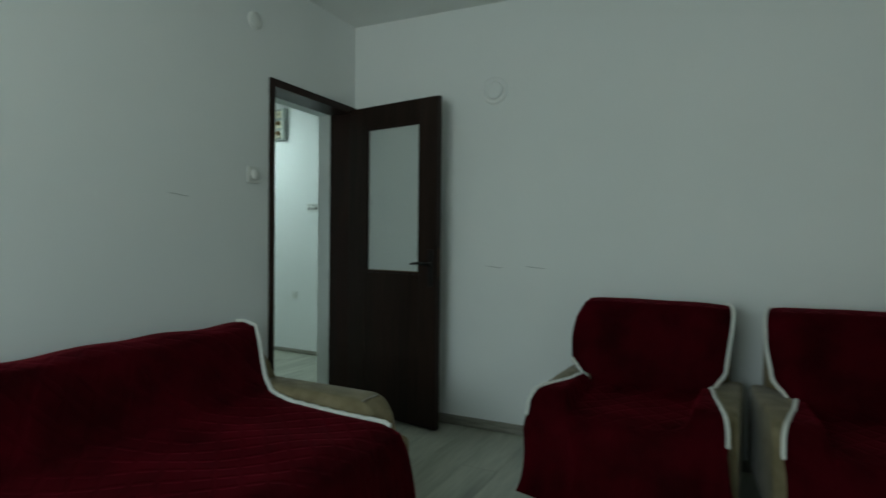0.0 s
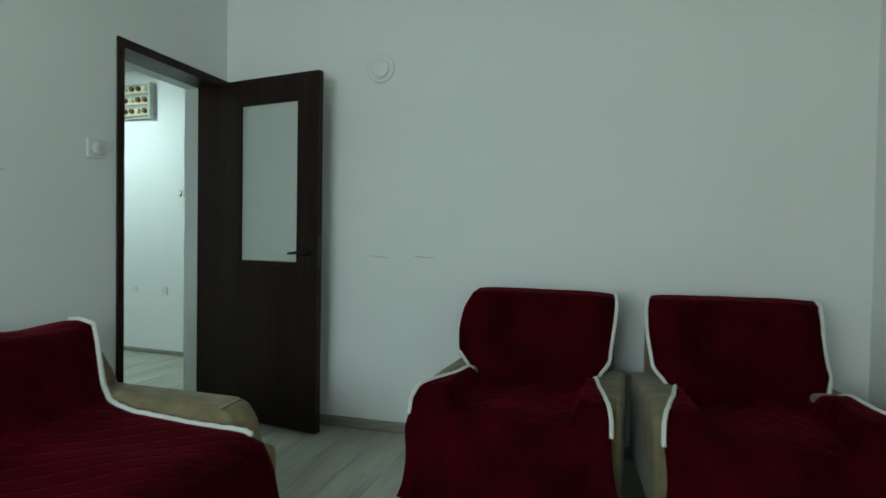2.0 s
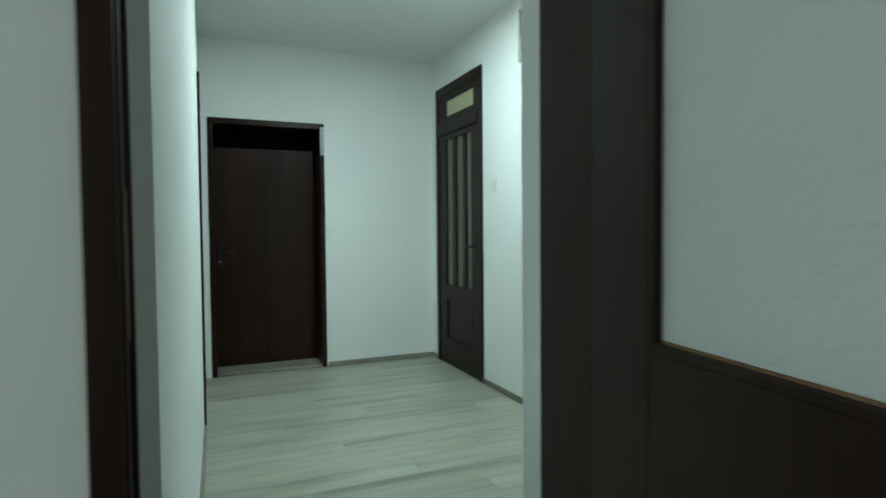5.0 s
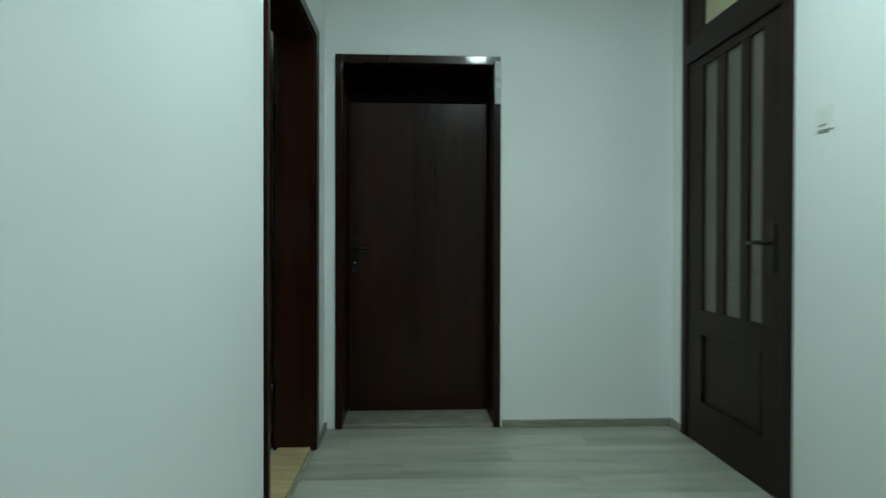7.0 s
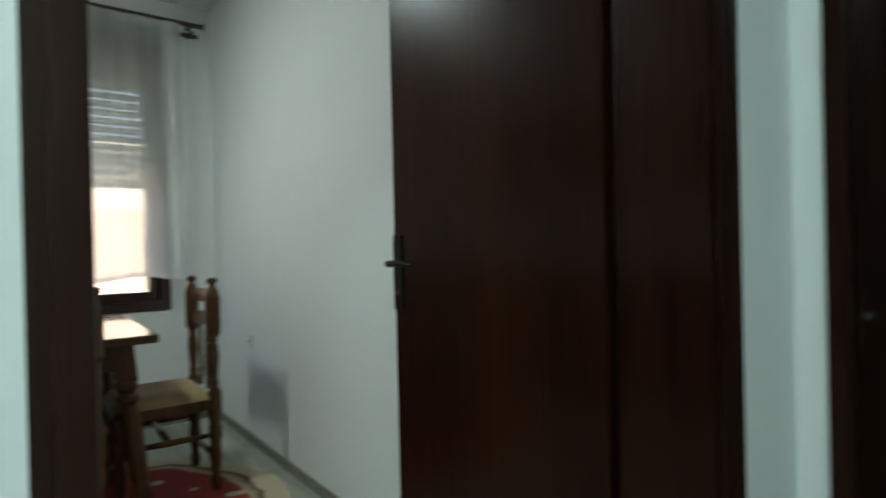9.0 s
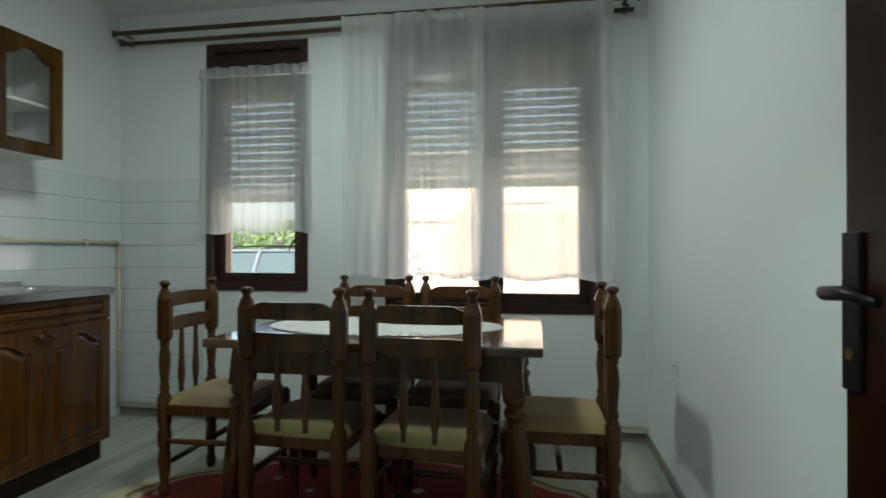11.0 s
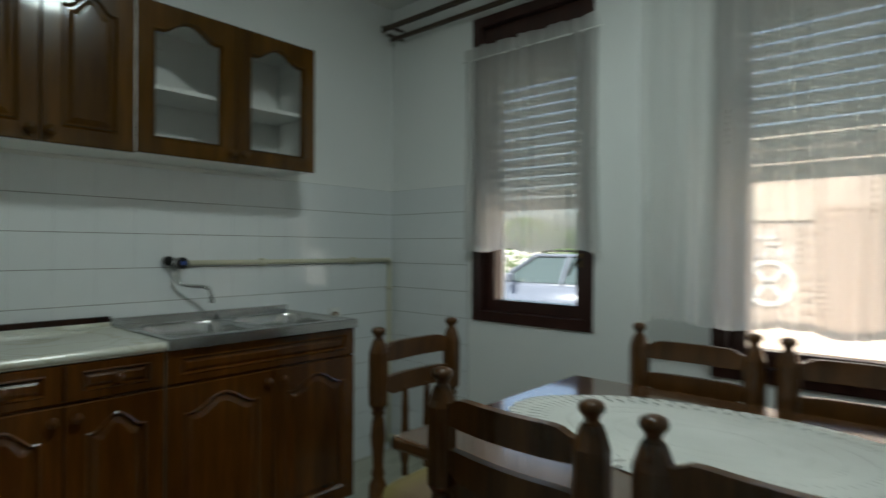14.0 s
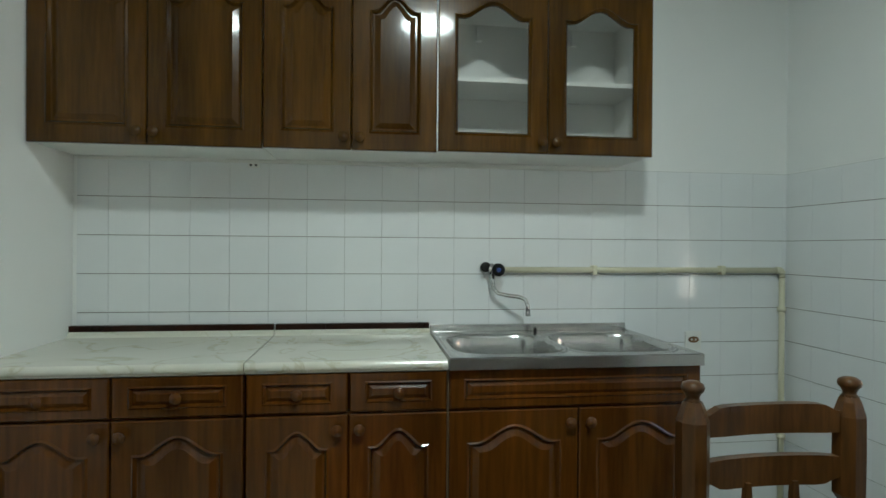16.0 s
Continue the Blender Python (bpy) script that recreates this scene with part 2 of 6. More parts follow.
def rug_red(name):
    """Oval rug: cream border, red field with pale blossoms."""
    m, n, l, b = mat(name)
    co = n.new("ShaderNodeTexCoord")
    mp = n.new("ShaderNodeMapping")
    mp.inputs["Scale"].default_value = (1 / 1.3, 1 / 0.92, 0)
    l.new(co.outputs["Object"], mp.inputs[0])
    ln = n.new("ShaderNodeVectorMath")
    ln.operation = 'LENGTH'
    l.new(mp.outputs[0], ln.inputs[0])
    wob = noise_tex(n, l, 3.2, 3)
    ad = n.new("ShaderNodeMath")
    ad.operation, ad.inputs[1].default_value = 'MULTIPLY_ADD', 0.14
    l.new(wob.outputs[0], ad.inputs[0])
    l.new(ln.outputs["Value"], ad.inputs[2])
    r = ramp(n, l, ad.outputs[0], [(0.0, (0.30, 0.035, 0.025)), (0.93, (0.33, 0.04, 0.03)), (0.945, (0.55, 0.46, 0.30)), (0.98, (0.10, 0.05, 0.03)), (0.99, (0.55, 0.47, 0.32)), (1.0, (0.55, 0.47, 0.32))])
    v = n.new("ShaderNodeTexVoronoi")
    v.inputs["Scale"].default_value = 5.5
    l.new(co.outputs["Object"], v.inputs["Vector"])
    fl = ramp(n, l, v.outputs["Distance"], [(0.12, (1, 1, 1)), (0.2, (0, 0, 0))])
    mx = n.new("ShaderNodeMix")
    mx.data_type = 'RGBA'
    l.new(fl.outputs[0], mx.inputs["Factor"])
    l.new(r.outputs[0], mx.inputs["A"])
    mx.inputs["B"].default_value = (0.58, 0.50, 0.36, 1)
    l.new(mx.outputs["Result"], b.inputs["Base Color"])
    b.inputs["Roughness"].default_value = 0.95
    f = noise_tex(n, l, 260, 2)
    bump(n, l, f.outputs[0], b, 0.7, 0.004)
    return m


WALL = paint("white_wall_paint", (0.80, 0.82, 0.81), 0.75, 0.025, 0.9, 34, 0.12)
CEIL = paint("white_ceiling_paint", (0.80, 0.82, 0.80), 0.85, 0.02, 0.7, 30, 0.08)
DARKWOOD = wood("dark_walnut_door", (0.0075, 0.0019, 0.0010), (0.036, 0.0088, 0.0032), 0.28, 5, (1, 1, 0.06), 0.14, 1.0, 0.0, 0.18)
DARKGREY = wood("dark_painted_door", (0.013, 0.0066, 0.0048), (0.026, 0.0132, 0.0092), 0.40, 5, (1, 1, 0.06), 0.03, 1.0, 0.0, 0.15)
OAK = wood("varnished_oak_cabinet", (0.029, 0.0112, 0.0012), (0.120, 0.051, 0.0054), 0.22, 9, (1, 1, 0.07), 0.48, 0.8, 0.0, 0.12)
OAKRED = wood("varnished_red_oak_cabinet", (0.045, 0.0138, 0.0020), (0.150, 0.050, 0.0068), 0.20, 9, (1, 1, 0.07), 0.55, 0.8, 0.0, 0.2)
CHAIRWOOD = wood("stained_oak_chair", (0.034, 0.0125, 0.0028), (0.140, 0.056, 0.0135), 0.28, 12, (1, 1, 0.10), 0.22, 1.0, 0.0, 0.3)
TABLEWOOD = wood("stained_oak_table", (0.07, 0.028, 0.010), (0.18, 0.082, 0.030), 0.22, 6, (0.08, 1, 1), 1.0)
WINWOOD = wood("window_brown_paint", (0.022, 0.007, 0.005), (0.050, 0.016, 0.011), 0.32, 6, (1, 1, 0.08), 0.2)
PINE = wood("raw_pine_threshold", (0.42, 0.33, 0.17), (0.60, 0.50, 0.29), 0.6, 6, (1, 0.08, 1))
RAIL = wood("brown_curtain_rail", (0.05, 0.030, 0.018), (0.10, 0.062, 0.036), 0.4, 8, (0.06, 1, 1))
SKIRT = wood("grey_oak_skirting", (0.21, 0.20, 0.17), (0.34, 0.325, 0.28), 0.5, 8, (0.1, 0.1, 1))
FLOORMAT = laminate("grey_oak_laminate")
JOINT = paint("floor_joint", (0.16, 0.155, 0.13), 0.8)
TILE = paint("white_glazed_tile", (0.76, 0.79, 0.80), 0.12, 0.03, 3.0, 9, 0.04, coat=0.3)
GROUT = paint("grey_grout", (0.22, 0.22, 0.20), 0.9, 0.15, 8)
VELVET = velvet_quilted("dark_red_velvet")
TRIMWHITE = fabric("white_fringe", (0.62, 0.62, 0.58), (0.82, 0.82, 0.78), 300)
BEIGE = fabric("beige_upholstery", (0.15, 0.118, 0.062), (0.26, 0.213, 0.130), 160, 0.9, 0.2, 0.9, 14.0)
def painted_sheen_velvet(name, near, far):
    """Velvet seat, view-dependent sheen painted in: paler, greener at the back edge, browner forward."""
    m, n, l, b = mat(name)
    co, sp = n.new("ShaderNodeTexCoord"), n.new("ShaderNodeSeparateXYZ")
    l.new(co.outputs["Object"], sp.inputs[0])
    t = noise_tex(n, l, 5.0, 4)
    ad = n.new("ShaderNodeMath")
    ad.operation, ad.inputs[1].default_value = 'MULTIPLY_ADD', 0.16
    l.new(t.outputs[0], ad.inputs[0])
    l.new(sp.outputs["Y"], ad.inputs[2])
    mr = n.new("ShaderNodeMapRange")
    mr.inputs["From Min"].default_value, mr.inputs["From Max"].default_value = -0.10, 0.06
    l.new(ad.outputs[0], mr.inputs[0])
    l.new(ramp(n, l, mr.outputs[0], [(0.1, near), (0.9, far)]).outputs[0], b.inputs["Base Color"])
    bump(n, l, noise_tex(n, l, 260, 2).outputs[0], b, 0.25, 0.002)
    b.inputs["Roughness"].default_value = 0.85
    b.inputs["Sheen Weight"].default_value = 0.5
    b.inputs["Sheen Roughness"].default_value = 0.35
    b.inputs["Sheen Tint"].default_value = (0.9, 0.75, 0.6, 1)
    b.inputs["Specular IOR Level"].default_value = 0.2
    return m


SEATBROWN = painted_sheen_velvet("brown_seat_velvet", (0.165, 0.14, 0.055), (0.19, 0.115, 0.080))
SEATGREEN = painted_sheen_velvet("olive_seat_velvet", (0.30, 0.245, 0.085), (0.22, 0.155, 0.095))
SEATTAN = painted_sheen_velvet("tan_seat_velvet", (0.33, 0.26, 0.11), (0.31, 0.20, 0.115))
STEEL = paint("brushed_steel", (0.55, 0.55, 0.54), 0.22, 0.06, 5, 140, 0.06, metal=1.0)
CHROME = paint("chrome", (0.70, 0.70, 0.70), 0.10, 0.02, 5, 20, 0.0, metal=1.0)
BLACKMETAL = paint("black_metal", (0.015, 0.014, 0.013), 0.38, 0.1, 8, 90, 0.1, metal=0.6)
BRASS = paint("worn_brass", (0.16, 0.105, 0.05), 0.5, 0.25, 30, 90, 0.1, metal=0.8)
PLASTIC = paint("white_plastic", (0.74, 0.75, 0.72), 0.35, 0.02, 4, 60, 0.02)
CREAMPIPE = paint("cream_painted_pipe", (0.62, 0.60, 0.45), 0.42, 0.06, 6, 60, 0.1)
BLACK = paint("black_void", (0.002, 0.002, 0.002), 0.9, spec=0.05)
MARBLE = marble("cream_marble_laminate")
CABWHITE = paint("white_melamine", (0.72, 0.73, 0.70), 0.4, 0.03, 2, 60, 0.03)
GLASS = clear_glass("clear_glass")
WINGLASS = clear_glass("dusty_window_glass", (0.97, 0.98, 0.97), 0.008, 0.3)
FROST = frosted("obscured_glass", (0.80, 0.85, 0.83))
# Dark tint puts the dimness of the room behind into the glass.
FROSTDIM = frosted("ribbed_shade_tinted_glass", (0.26, 0.25, 0.21), 0.4)
SHEER = sheer("sheer_voile", 0.40)
SHEERLIGHT = sheer("sheer_cafe_voile", 0.38)
SHUTTER = paint("grey_shutter_slat", (0.72, 0.69, 0.63), 0.5, 0.05, 3, 60, 0.05)
LACE = fabric("white_lace", (0.66, 0.66, 0.62), (0.80, 0.80, 0.76), 180)
RUG = rug_red("red_oval_rug")
YELLOWRUG = fabric("yellow_shaggy_rug", (0.55, 0.40, 0.08), (0.72, 0.66, 0.42), 60, 0.95, 0.3, 0.9)
LED = glowing("lit_diffuser", (0.93, 1.0, 0.97), 10.0)
TAPE = paint("silver_tape", (0.34, 0.35, 0.36), 0.5, 0.3, 40, 60, 0.3, metal=0.4)
DIRT = paint("rust_brown_grime", (0.16, 0.09, 0.04), 0.8, 0.4, 30)
TARNISH = paint("tarnished_plate", (0.07, 0.035, 0.02), 0.5, 0.5, 30, 90, 0.1, metal=0.5)
FRAMERED = wood("red_brown_door_frame", (0.014, 0.0048, 0.0032), (0.032, 0.0105, 0.0065), 0.42, 5, (1, 1, 0.06), 0.02, 1.0, 0.0, 0.22)
EDGETAN = paint("tan_edge_strip", (0.13, 0.09, 0.05), 0.6)


# ---- mesh helpers ----
def part(name, bm, material, parent=None, label="", smooth=False):
    """One mesh object from a bmesh, under its thing."""
    me = bpy.data.meshes.new(name)
    bmesh.ops.recalc_face_normals(bm, faces=bm.faces)
    for f in bm.faces:
        f.smooth = smooth
    bm.to_mesh(me)
    bm.free()
    me.materials.append(material)
    ob = new(name, me)
    if parent:
        ob.parent = parent
    if label:
        tagged(ob, label)
    return ob


def thing(name, m, label, category, group="", kind=""):
    ob = new(name)
    ob.empty_display_size = 0.1
    ob.matrix_world = room @ m
    return tagged(ob, label, category, group, kind)


def box(lo, hi, bm=None, bevel=0.0):
    """An axis-aligned box with small bevelled edges, added to bm."""
    own = bmesh.new()
    bmesh.ops.create_cube(own, size=1)
    for v in own.verts:
        v.co = Vector([(a + b) / 2 + c * (b - a) for a, b, c in zip(lo, hi, v.co)])
    if bevel:
        bmesh.ops.bevel(own, geom=own.edges[:], offset=bevel, segments=2, affect='EDGES', profile=0.6)
    if bm is None:
        return own
    tmp = bpy.data.meshes.new("tmp")
    own.to_mesh(tmp)
    own.free()
    bm.from_mesh(tmp)
    bpy.data.meshes.remove(tmp)
    return bm


def boxes(items, bevel=0.0):
    bm = bmesh.new()
    for lo, hi in items:
        box(lo, hi, bm, bevel)
    return bm


def lathe(profile, seg=14, at=(0, 0, 0), bm=None, squash=1.0, axis='Z'):
    """Turn (radius, height) pairs round an axis."""
    bm = bm or bmesh.new()
    rings = []
    for r, h in profile:
        ring = []
        for i in range(seg):
            a = 2 * math.pi * i / seg
            p = (r * math.cos(a), r * math.sin(a) * squash, h)
            if axis == 'Y':
                p = (p[0], h, p[1])
            elif axis == 'X':
                p = (h, p[0], p[1])
            ring.append(bm.verts.new(Vector(p) + Vector(at)))
        rings.append(ring)
    for a, b in zip(rings, rings[1:]):
        for i in range(seg):
            bm.faces.new((a[i], a[(i + 1) % seg], b[(i + 1) % seg], b[i]))
    bm.faces.new(rings[0])
    bm.faces.new(rings[-1])
    return bm


def sweep(points, radius, seg=10, bm=None):
    """A round tube along a line of points."""
    bm = bm or bmesh.new()
    pts = [Vector(p) for p in points]
    rings = []
    for i, p in enumerate(pts):
        d = (pts[min(i + 1, len(pts) - 1)] - pts[max(i - 1, 0)]).normalized()
        q = d.to_track_quat('Z', 'Y')
        r = radius[i] if isinstance(radius, (list, tuple)) else radius
        rings.append([bm.verts.new(p + q @ Vector((r * math.cos(2 * math.pi * k / seg), r * math.sin(2 * math.pi * k / seg), 0))) for k in range(seg)])
    for a, b in zip(rings, rings[1:]):
        for i in range(seg):
            bm.faces.new((a[i], a[(i + 1) % seg], b[(i + 1) % seg], b[i]))
    bm.faces.new(rings[0])
    bm.faces.new(rings[-1])
    return bm


def slab(outline, d0, d1, bm=None, plane='XZ'):
    """A flat outline given depth from d0 to d1."""
    bm = bm or bmesh.new()
    def at(p, d):
        return {'XZ': (p[0], d, p[1]), 'XY': (p[0], p[1], d), 'YZ': (d, p[0], p[1])}[plane]
    a = [bm.verts.new(at(p, d0)) for p in outline]
    b = [bm.verts.new(at(p, d1)) for p in outline]
    bm.faces.new(a)
    bm.faces.new(b)
    n = len(a)
    for i in range(n):
        bm.faces.new((a[i], a[(i + 1) % n], b[(i + 1) % n], b[i]))
    return bm


def sheet(fn, nu, nv, thick=0.0):
    """A surface from fn(u, v), u and v from 0 to 1, with a back when thick."""
    bm = bmesh.new()
    grid = [[bm.verts.new(fn(i / nu, j / nv)) for j in range(nv + 1)] for i in range(nu + 1)]
    for i in range(nu):
        for j in range(nv):
            bm.faces.new((grid[i][j], grid[i + 1][j], grid[i + 1][j + 1], grid[i][j + 1]))
    if thick:
        bmesh.ops.recalc_face_normals(bm, faces=bm.faces)
        bmesh.ops.solidify(bm, geom=bm.faces[:], thickness=thick)
    return bm


def structure(name, bm, material, label, category):
    ob = part(name, bm, material)
    ob.matrix_world = room
    return tagged(ob, label, category, kind="structure")


def pierced(lo, hi, holes, axis):
    """Boxes of a wall with openings; holes are (a0, a1, z0, z1) along the wall's long axis."""
    out = []
    k = 0 if axis == 'X' else 1
    a0, a1 = lo[k], hi[k]
    cuts = sorted({a0, a1, *[h[0] for h in holes], *[h[1] for h in holes]})
    for s, e in zip(cuts, cuts[1:]):
        zs = [(lo[2], hi[2])]
        for h in holes:
            if h[0] <= s + 1e-6 and h[1] >= e - 1e-6:
                nz = []
                for z0, z1 in zs:
                    if h[2] > z0:
                        nz.append((z0, min(z1, h[2])))
                    if h[3] < z1:
                        nz.append((max(z0, h[3]), z1))
                zs = nz
        for z0, z1 in zs:
            l2, h2 = list(lo), list(hi)
            l2[k], h2[k], l2[2], h2[2] = s, e, z0, z1
            out.append((l2, h2))
    return boxes(out)


# ---- plan ----
LX, LY, LZ = 3.38, -4.60, 2.55          # living room: x 0..LX, y LY..0
HX0, HX1, HY0, HY1, HZ = -4.55, -0.55, -0.745, 1.32, 2.84   # hall
KX0, KX1, KY0, KY1, KZ = -4.34, -0.75, -4.355, -0.945, 2.82  # kitchen

W1 = (-2.165, -1.425, 0.89, 2.58)       # narrow window in the kitchen
W2 = (-4.057, -2.70, 0.767, 2.58)       # wide window in the kitchen
room = LIVING
structure("wall_living_west", pierced((-0.30, LY, 0), (0, 0.0, 2.95), [(-0.787, -0.001, 0, 1.985)], 'Y'), WALL, "white painted wall with a doorway to the hall", "wall")
structure("wall_living_north", box((-0.25 + 0.252, 0, 0), (LX + 0.2, 0.2, 2.95)), WALL, "white painted wall behind the armchairs", "wall")
structure("wall_living_east", box((LX, LY - 0.2, 0), (LX + 0.2, 0, 2.95)), WALL, "plain white painted wall", "wall")
structure("wall_living_south", pierced((-0.25, LY - 0.2, 0), (LX, LY, 2.95), [(0.4, 1.9, 0.72, 1.92)], 'X'), WALL, "white painted wall with a window opening", "wall")
structure("ceiling_living", box((0.001, LY, LZ), (LX, -0.001, LZ + 0.1)), CEIL, "white painted ceiling", "ceiling")
structure("wall_hall_east", box((-0.30, 0.2, 0), (0.0, 1.5, 2.95)), WALL, "white end wall of the hall", "wall")
structure("wall_hall_east_pier", box((-0.30, 0.0005, 0), (0.0015, 0.2, 2.95)), WALL, "white end wall of the hall", "wall")
room = FLAT
structure("wall_hall_north", pierced((HX0, HY1, 0), (0.2, HY1 + 0.18, 2.95), [(-4.40, -3.50, 0, 2.50)], 'X'), WALL, "white painted hall wall with a glazed door", "wall")
structure("wall_hall_south", pierced((HX0, -0.945, 0), (-3.18, HY0, 2.95), [(-4.225, -3.222, 0, 2.17)], 'X'), WALL, "white wall between hall and kitchen with a doorway", "wall")
structure("wall_hall_south_east", slab([(-3.1805, -0.945), (-0.53, -0.945), (-0.53, -0.800), (-3.1805, HY0)], 0, 2.95, None, 'XY'), WALL, "white wall running from the kitchen doorway to the living room", "wall")
structure("wall_hall_west", pierced((HX0 - 0.45, -0.945, 0), (HX0 - 0.0005, HY1 + 0.18, 2.95), [(-0.65, 0.25, 0, 2.14)], 'Y'), WALL, "white end wall with a deep door recess", "wall")
structure("ceiling_hall", box((HX0, HY0, HZ), (HX1, HY1, HZ + 0.1)), CEIL, "white painted hall ceiling", "ceiling")
structure("wall_kitchen_west", box((KX0 - 0.2, KY0 - 0.3, 0), (KX0, -0.9455, 2.95)), WALL, "white painted wall with faint scuffs", "wall")
structure("wall_kitchen_east", box((KX1, KY0 - 0.3, 0), (KX1 + 0.10, -0.9455, 2.95)), WALL, "white painted wall above the tiles", "wall")
structure("wall_kitchen_south", pierced((KX0, KY0 - 0.3, 0), (KX1, KY0, 2.95), [W1, W2], 'X'), WALL, "white painted wall with two windows", "wall")
structure("wall_kitchen_shaft", box((-1.50, -1.301, 0), (KX1 - 0.0005, -0.9455, 2.95)), WALL, "white boxed-in shaft beside the cabinets", "wall")
structure("ceiling_kitchen", box((KX0, KY0, KZ), (KX1, -0.9455, KZ + 0.1)), CEIL, "white painted kitchen ceiling", "ceiling")
structure("subfloor", boxes([((HX0 - 0.45, -5.2, -0.12), (LX + 0.6, 2.0, -0.016))]), JOINT, "dark joint layer under the laminate", "floor")

# skirting along the walls
def skirting(name, lo, hi):
    structure(name, box(lo, hi, None, 0.004), SKIRT, "grey oak laminate skirting board", "baseboard")


room = LIVING
skirting("baseboard", (0.02, -0.016, 0), (LX, -0.0005, 0.058))
skirting("baseboard", (LX - 0.016, LY, 0), (LX - 0.0005, -0.017, 0.058))
skirting("baseboard", (0.0005, LY, 0), (0.016, -0.81, 0.058))
room = FLAT
skirting("baseboard", (-3.455, HY1 - 0.016, 0), (HX1 - 0.001, HY1 - 0.0005, 0.040))
skirting("baseboard", (HX0 + 0.001, HY1 - 0.016, 0), (-4.44, HY1 - 0.0005, 0.040))
skirting("baseboard", (HX0, 0.295, 0), (HX0 + 0.016, HY1 - 0.017, 0.040))
structure("baseboard", slab([(-3.18, HY0 + 0.0005), (-0.60, -0.798), (-0.60, -0.782), (-3.18, HY0 + 0.016)], 0, 0.040, None, 'XY'), SKIRT, "grey oak laminate skirting board", "baseboard")
skirting("baseboard", (HX0 + 0.001, HY0 + 0.0005, 0), (-4.287, HY0 + 0.016, 0.040))
skirting("baseboard", (KX0 + 0.0005, KY0, 0), (KX0 + 0.016, -0.96, 0.055))
skirting("baseboard", (KX0 + 0.017, KY0 + 0.0005, 0), (KX1 - 0.02, KY0 + 0.016, 0.055))


# ---- doors ----
def handle_set(parent, x, y, z, out, way, plate_h=0.22, material=BLACKMETAL):
    """Back plate with a lever and a keyhole; out: the side it faces, way: the lever's way along x."""
    bm = box((x - 0.019, min(y, y + out * 0.007), z - plate_h * 0.62), (x + 0.019, max(y, y + out * 0.007), z + plate_h * 0.38), None, 0.003)
    plate = part("handle_plate", bm, material, parent, "long dark metal back plate")
    sweep_pts = [(x, y, z), (x, y + out * 0.045, z), (x + way * 0.02, y + out * 0.052, z), (x + way * 0.06, y + out * 0.052, z + 0.002), (x + way * 0.115, y + out * 0.05, z - 0.004)]
    lever = part("lever", sweep(sweep_pts, [0.010, 0.009, 0.010, 0.009, 0.007]), material, plate, "dark metal lever handle", True)
    key = part("keyhole", lathe([(0.008, 0), (0.008, 0.004)], 12, (x, y + out * 0.006, z - 0.085), None, 1, 'Y'), BRASS, plate)
    return plate


# living-room door: frame set in the wall
room = LIVING
d1 = thing("door_1", pose(0, 0, 0), "dark brown wooden door frame, door open into the room", "door frame", kind="structure")
part("jamb", box((-0.16, -0.788, 0), (0.004, -0.772, 1.97), None, 0.002), FRAMERED, d1)
part("jamb", box((-0.16, -0.056, 0), (0.004, -0.002, 1.97), None, 0.002), FRAMERED, d1)
part("head", box((-0.16, -0.788, 1.968), (0.004, -0.002, 1.986), None, 0.002), FRAMERED, d1)
part("casing", box((0.0, -0.813, 0), (0.014, -0.777, 2.008), None, 0.003), FRAMERED, d1)
part("casing", box((0.0, -0.042, 0), (0.014, -0.004, 2.008), None, 0.003), FRAMERED, d1)
part("casing", box((0.0, -0.813, 1.966), (0.0155, -0.004, 2.010), None, 0.003), FRAMERED, d1)
part("stop", box((-0.06, -0.7725, 0), (-0.03, -0.764, 1.968), None, 0.002), FRAMERED, d1)
part("strike_plate", box((-0.029, -0.7725, 0.98), (0.0, -0.7700, 1.16)), BRASS, d1, "worn brass strike plate")

thr = thing("threshold", pose(0, 0, 0), "raw pine threshold board in the doorway", "threshold", kind="structure")
part("board", box((-0.17, -0.77, 0.0), (-0.02, -0.058, 0.022), None, 0.005), PINE, thr)
for k in range(2):
    part("screw_cap", box((-0.165, -0.12 - 0.05 * k, 0.022), (-0.14, -0.085 - 0.05 * k, 0.0245), None, 0.001), DIRT, thr)

# its leaf, swung open towards the corner
leaf_angle = math.degrees(math.atan2(-0.155 + 0.022, 0.728 - 0.012))
leaf = thing("door_leaf", pose(0.014, -0.030, 0.012, 0, 0, leaf_angle), "dark brown door leaf with an obscured glass panel, standing open", "door")
LW, LH, LT = 0.728, 1.973, 0.04
gx0, gx1, gz0, gz1 = 0.155, 0.598, 0.915, 1.835
part("stile", box((0, -LT, 0), (gx0, 0, LH), None, 0.004), DARKGREY, leaf)
part("stile", box((gx1, -LT, 0), (LW, 0, LH), None, 0.004), DARKGREY, leaf)
part("rail", box((gx0, -LT, gz1), (gx1, 0, LH), None, 0.002), DARKGREY, leaf)
part("rail", box((gx0, -LT, 0), (gx1, 0, gz0), None, 0.002), DARKGREY, leaf)
pane = part("pane", box((gx0, -0.024, gz0), (gx1, -0.018, gz1)), FROST, leaf, "pebbled obscured glass")
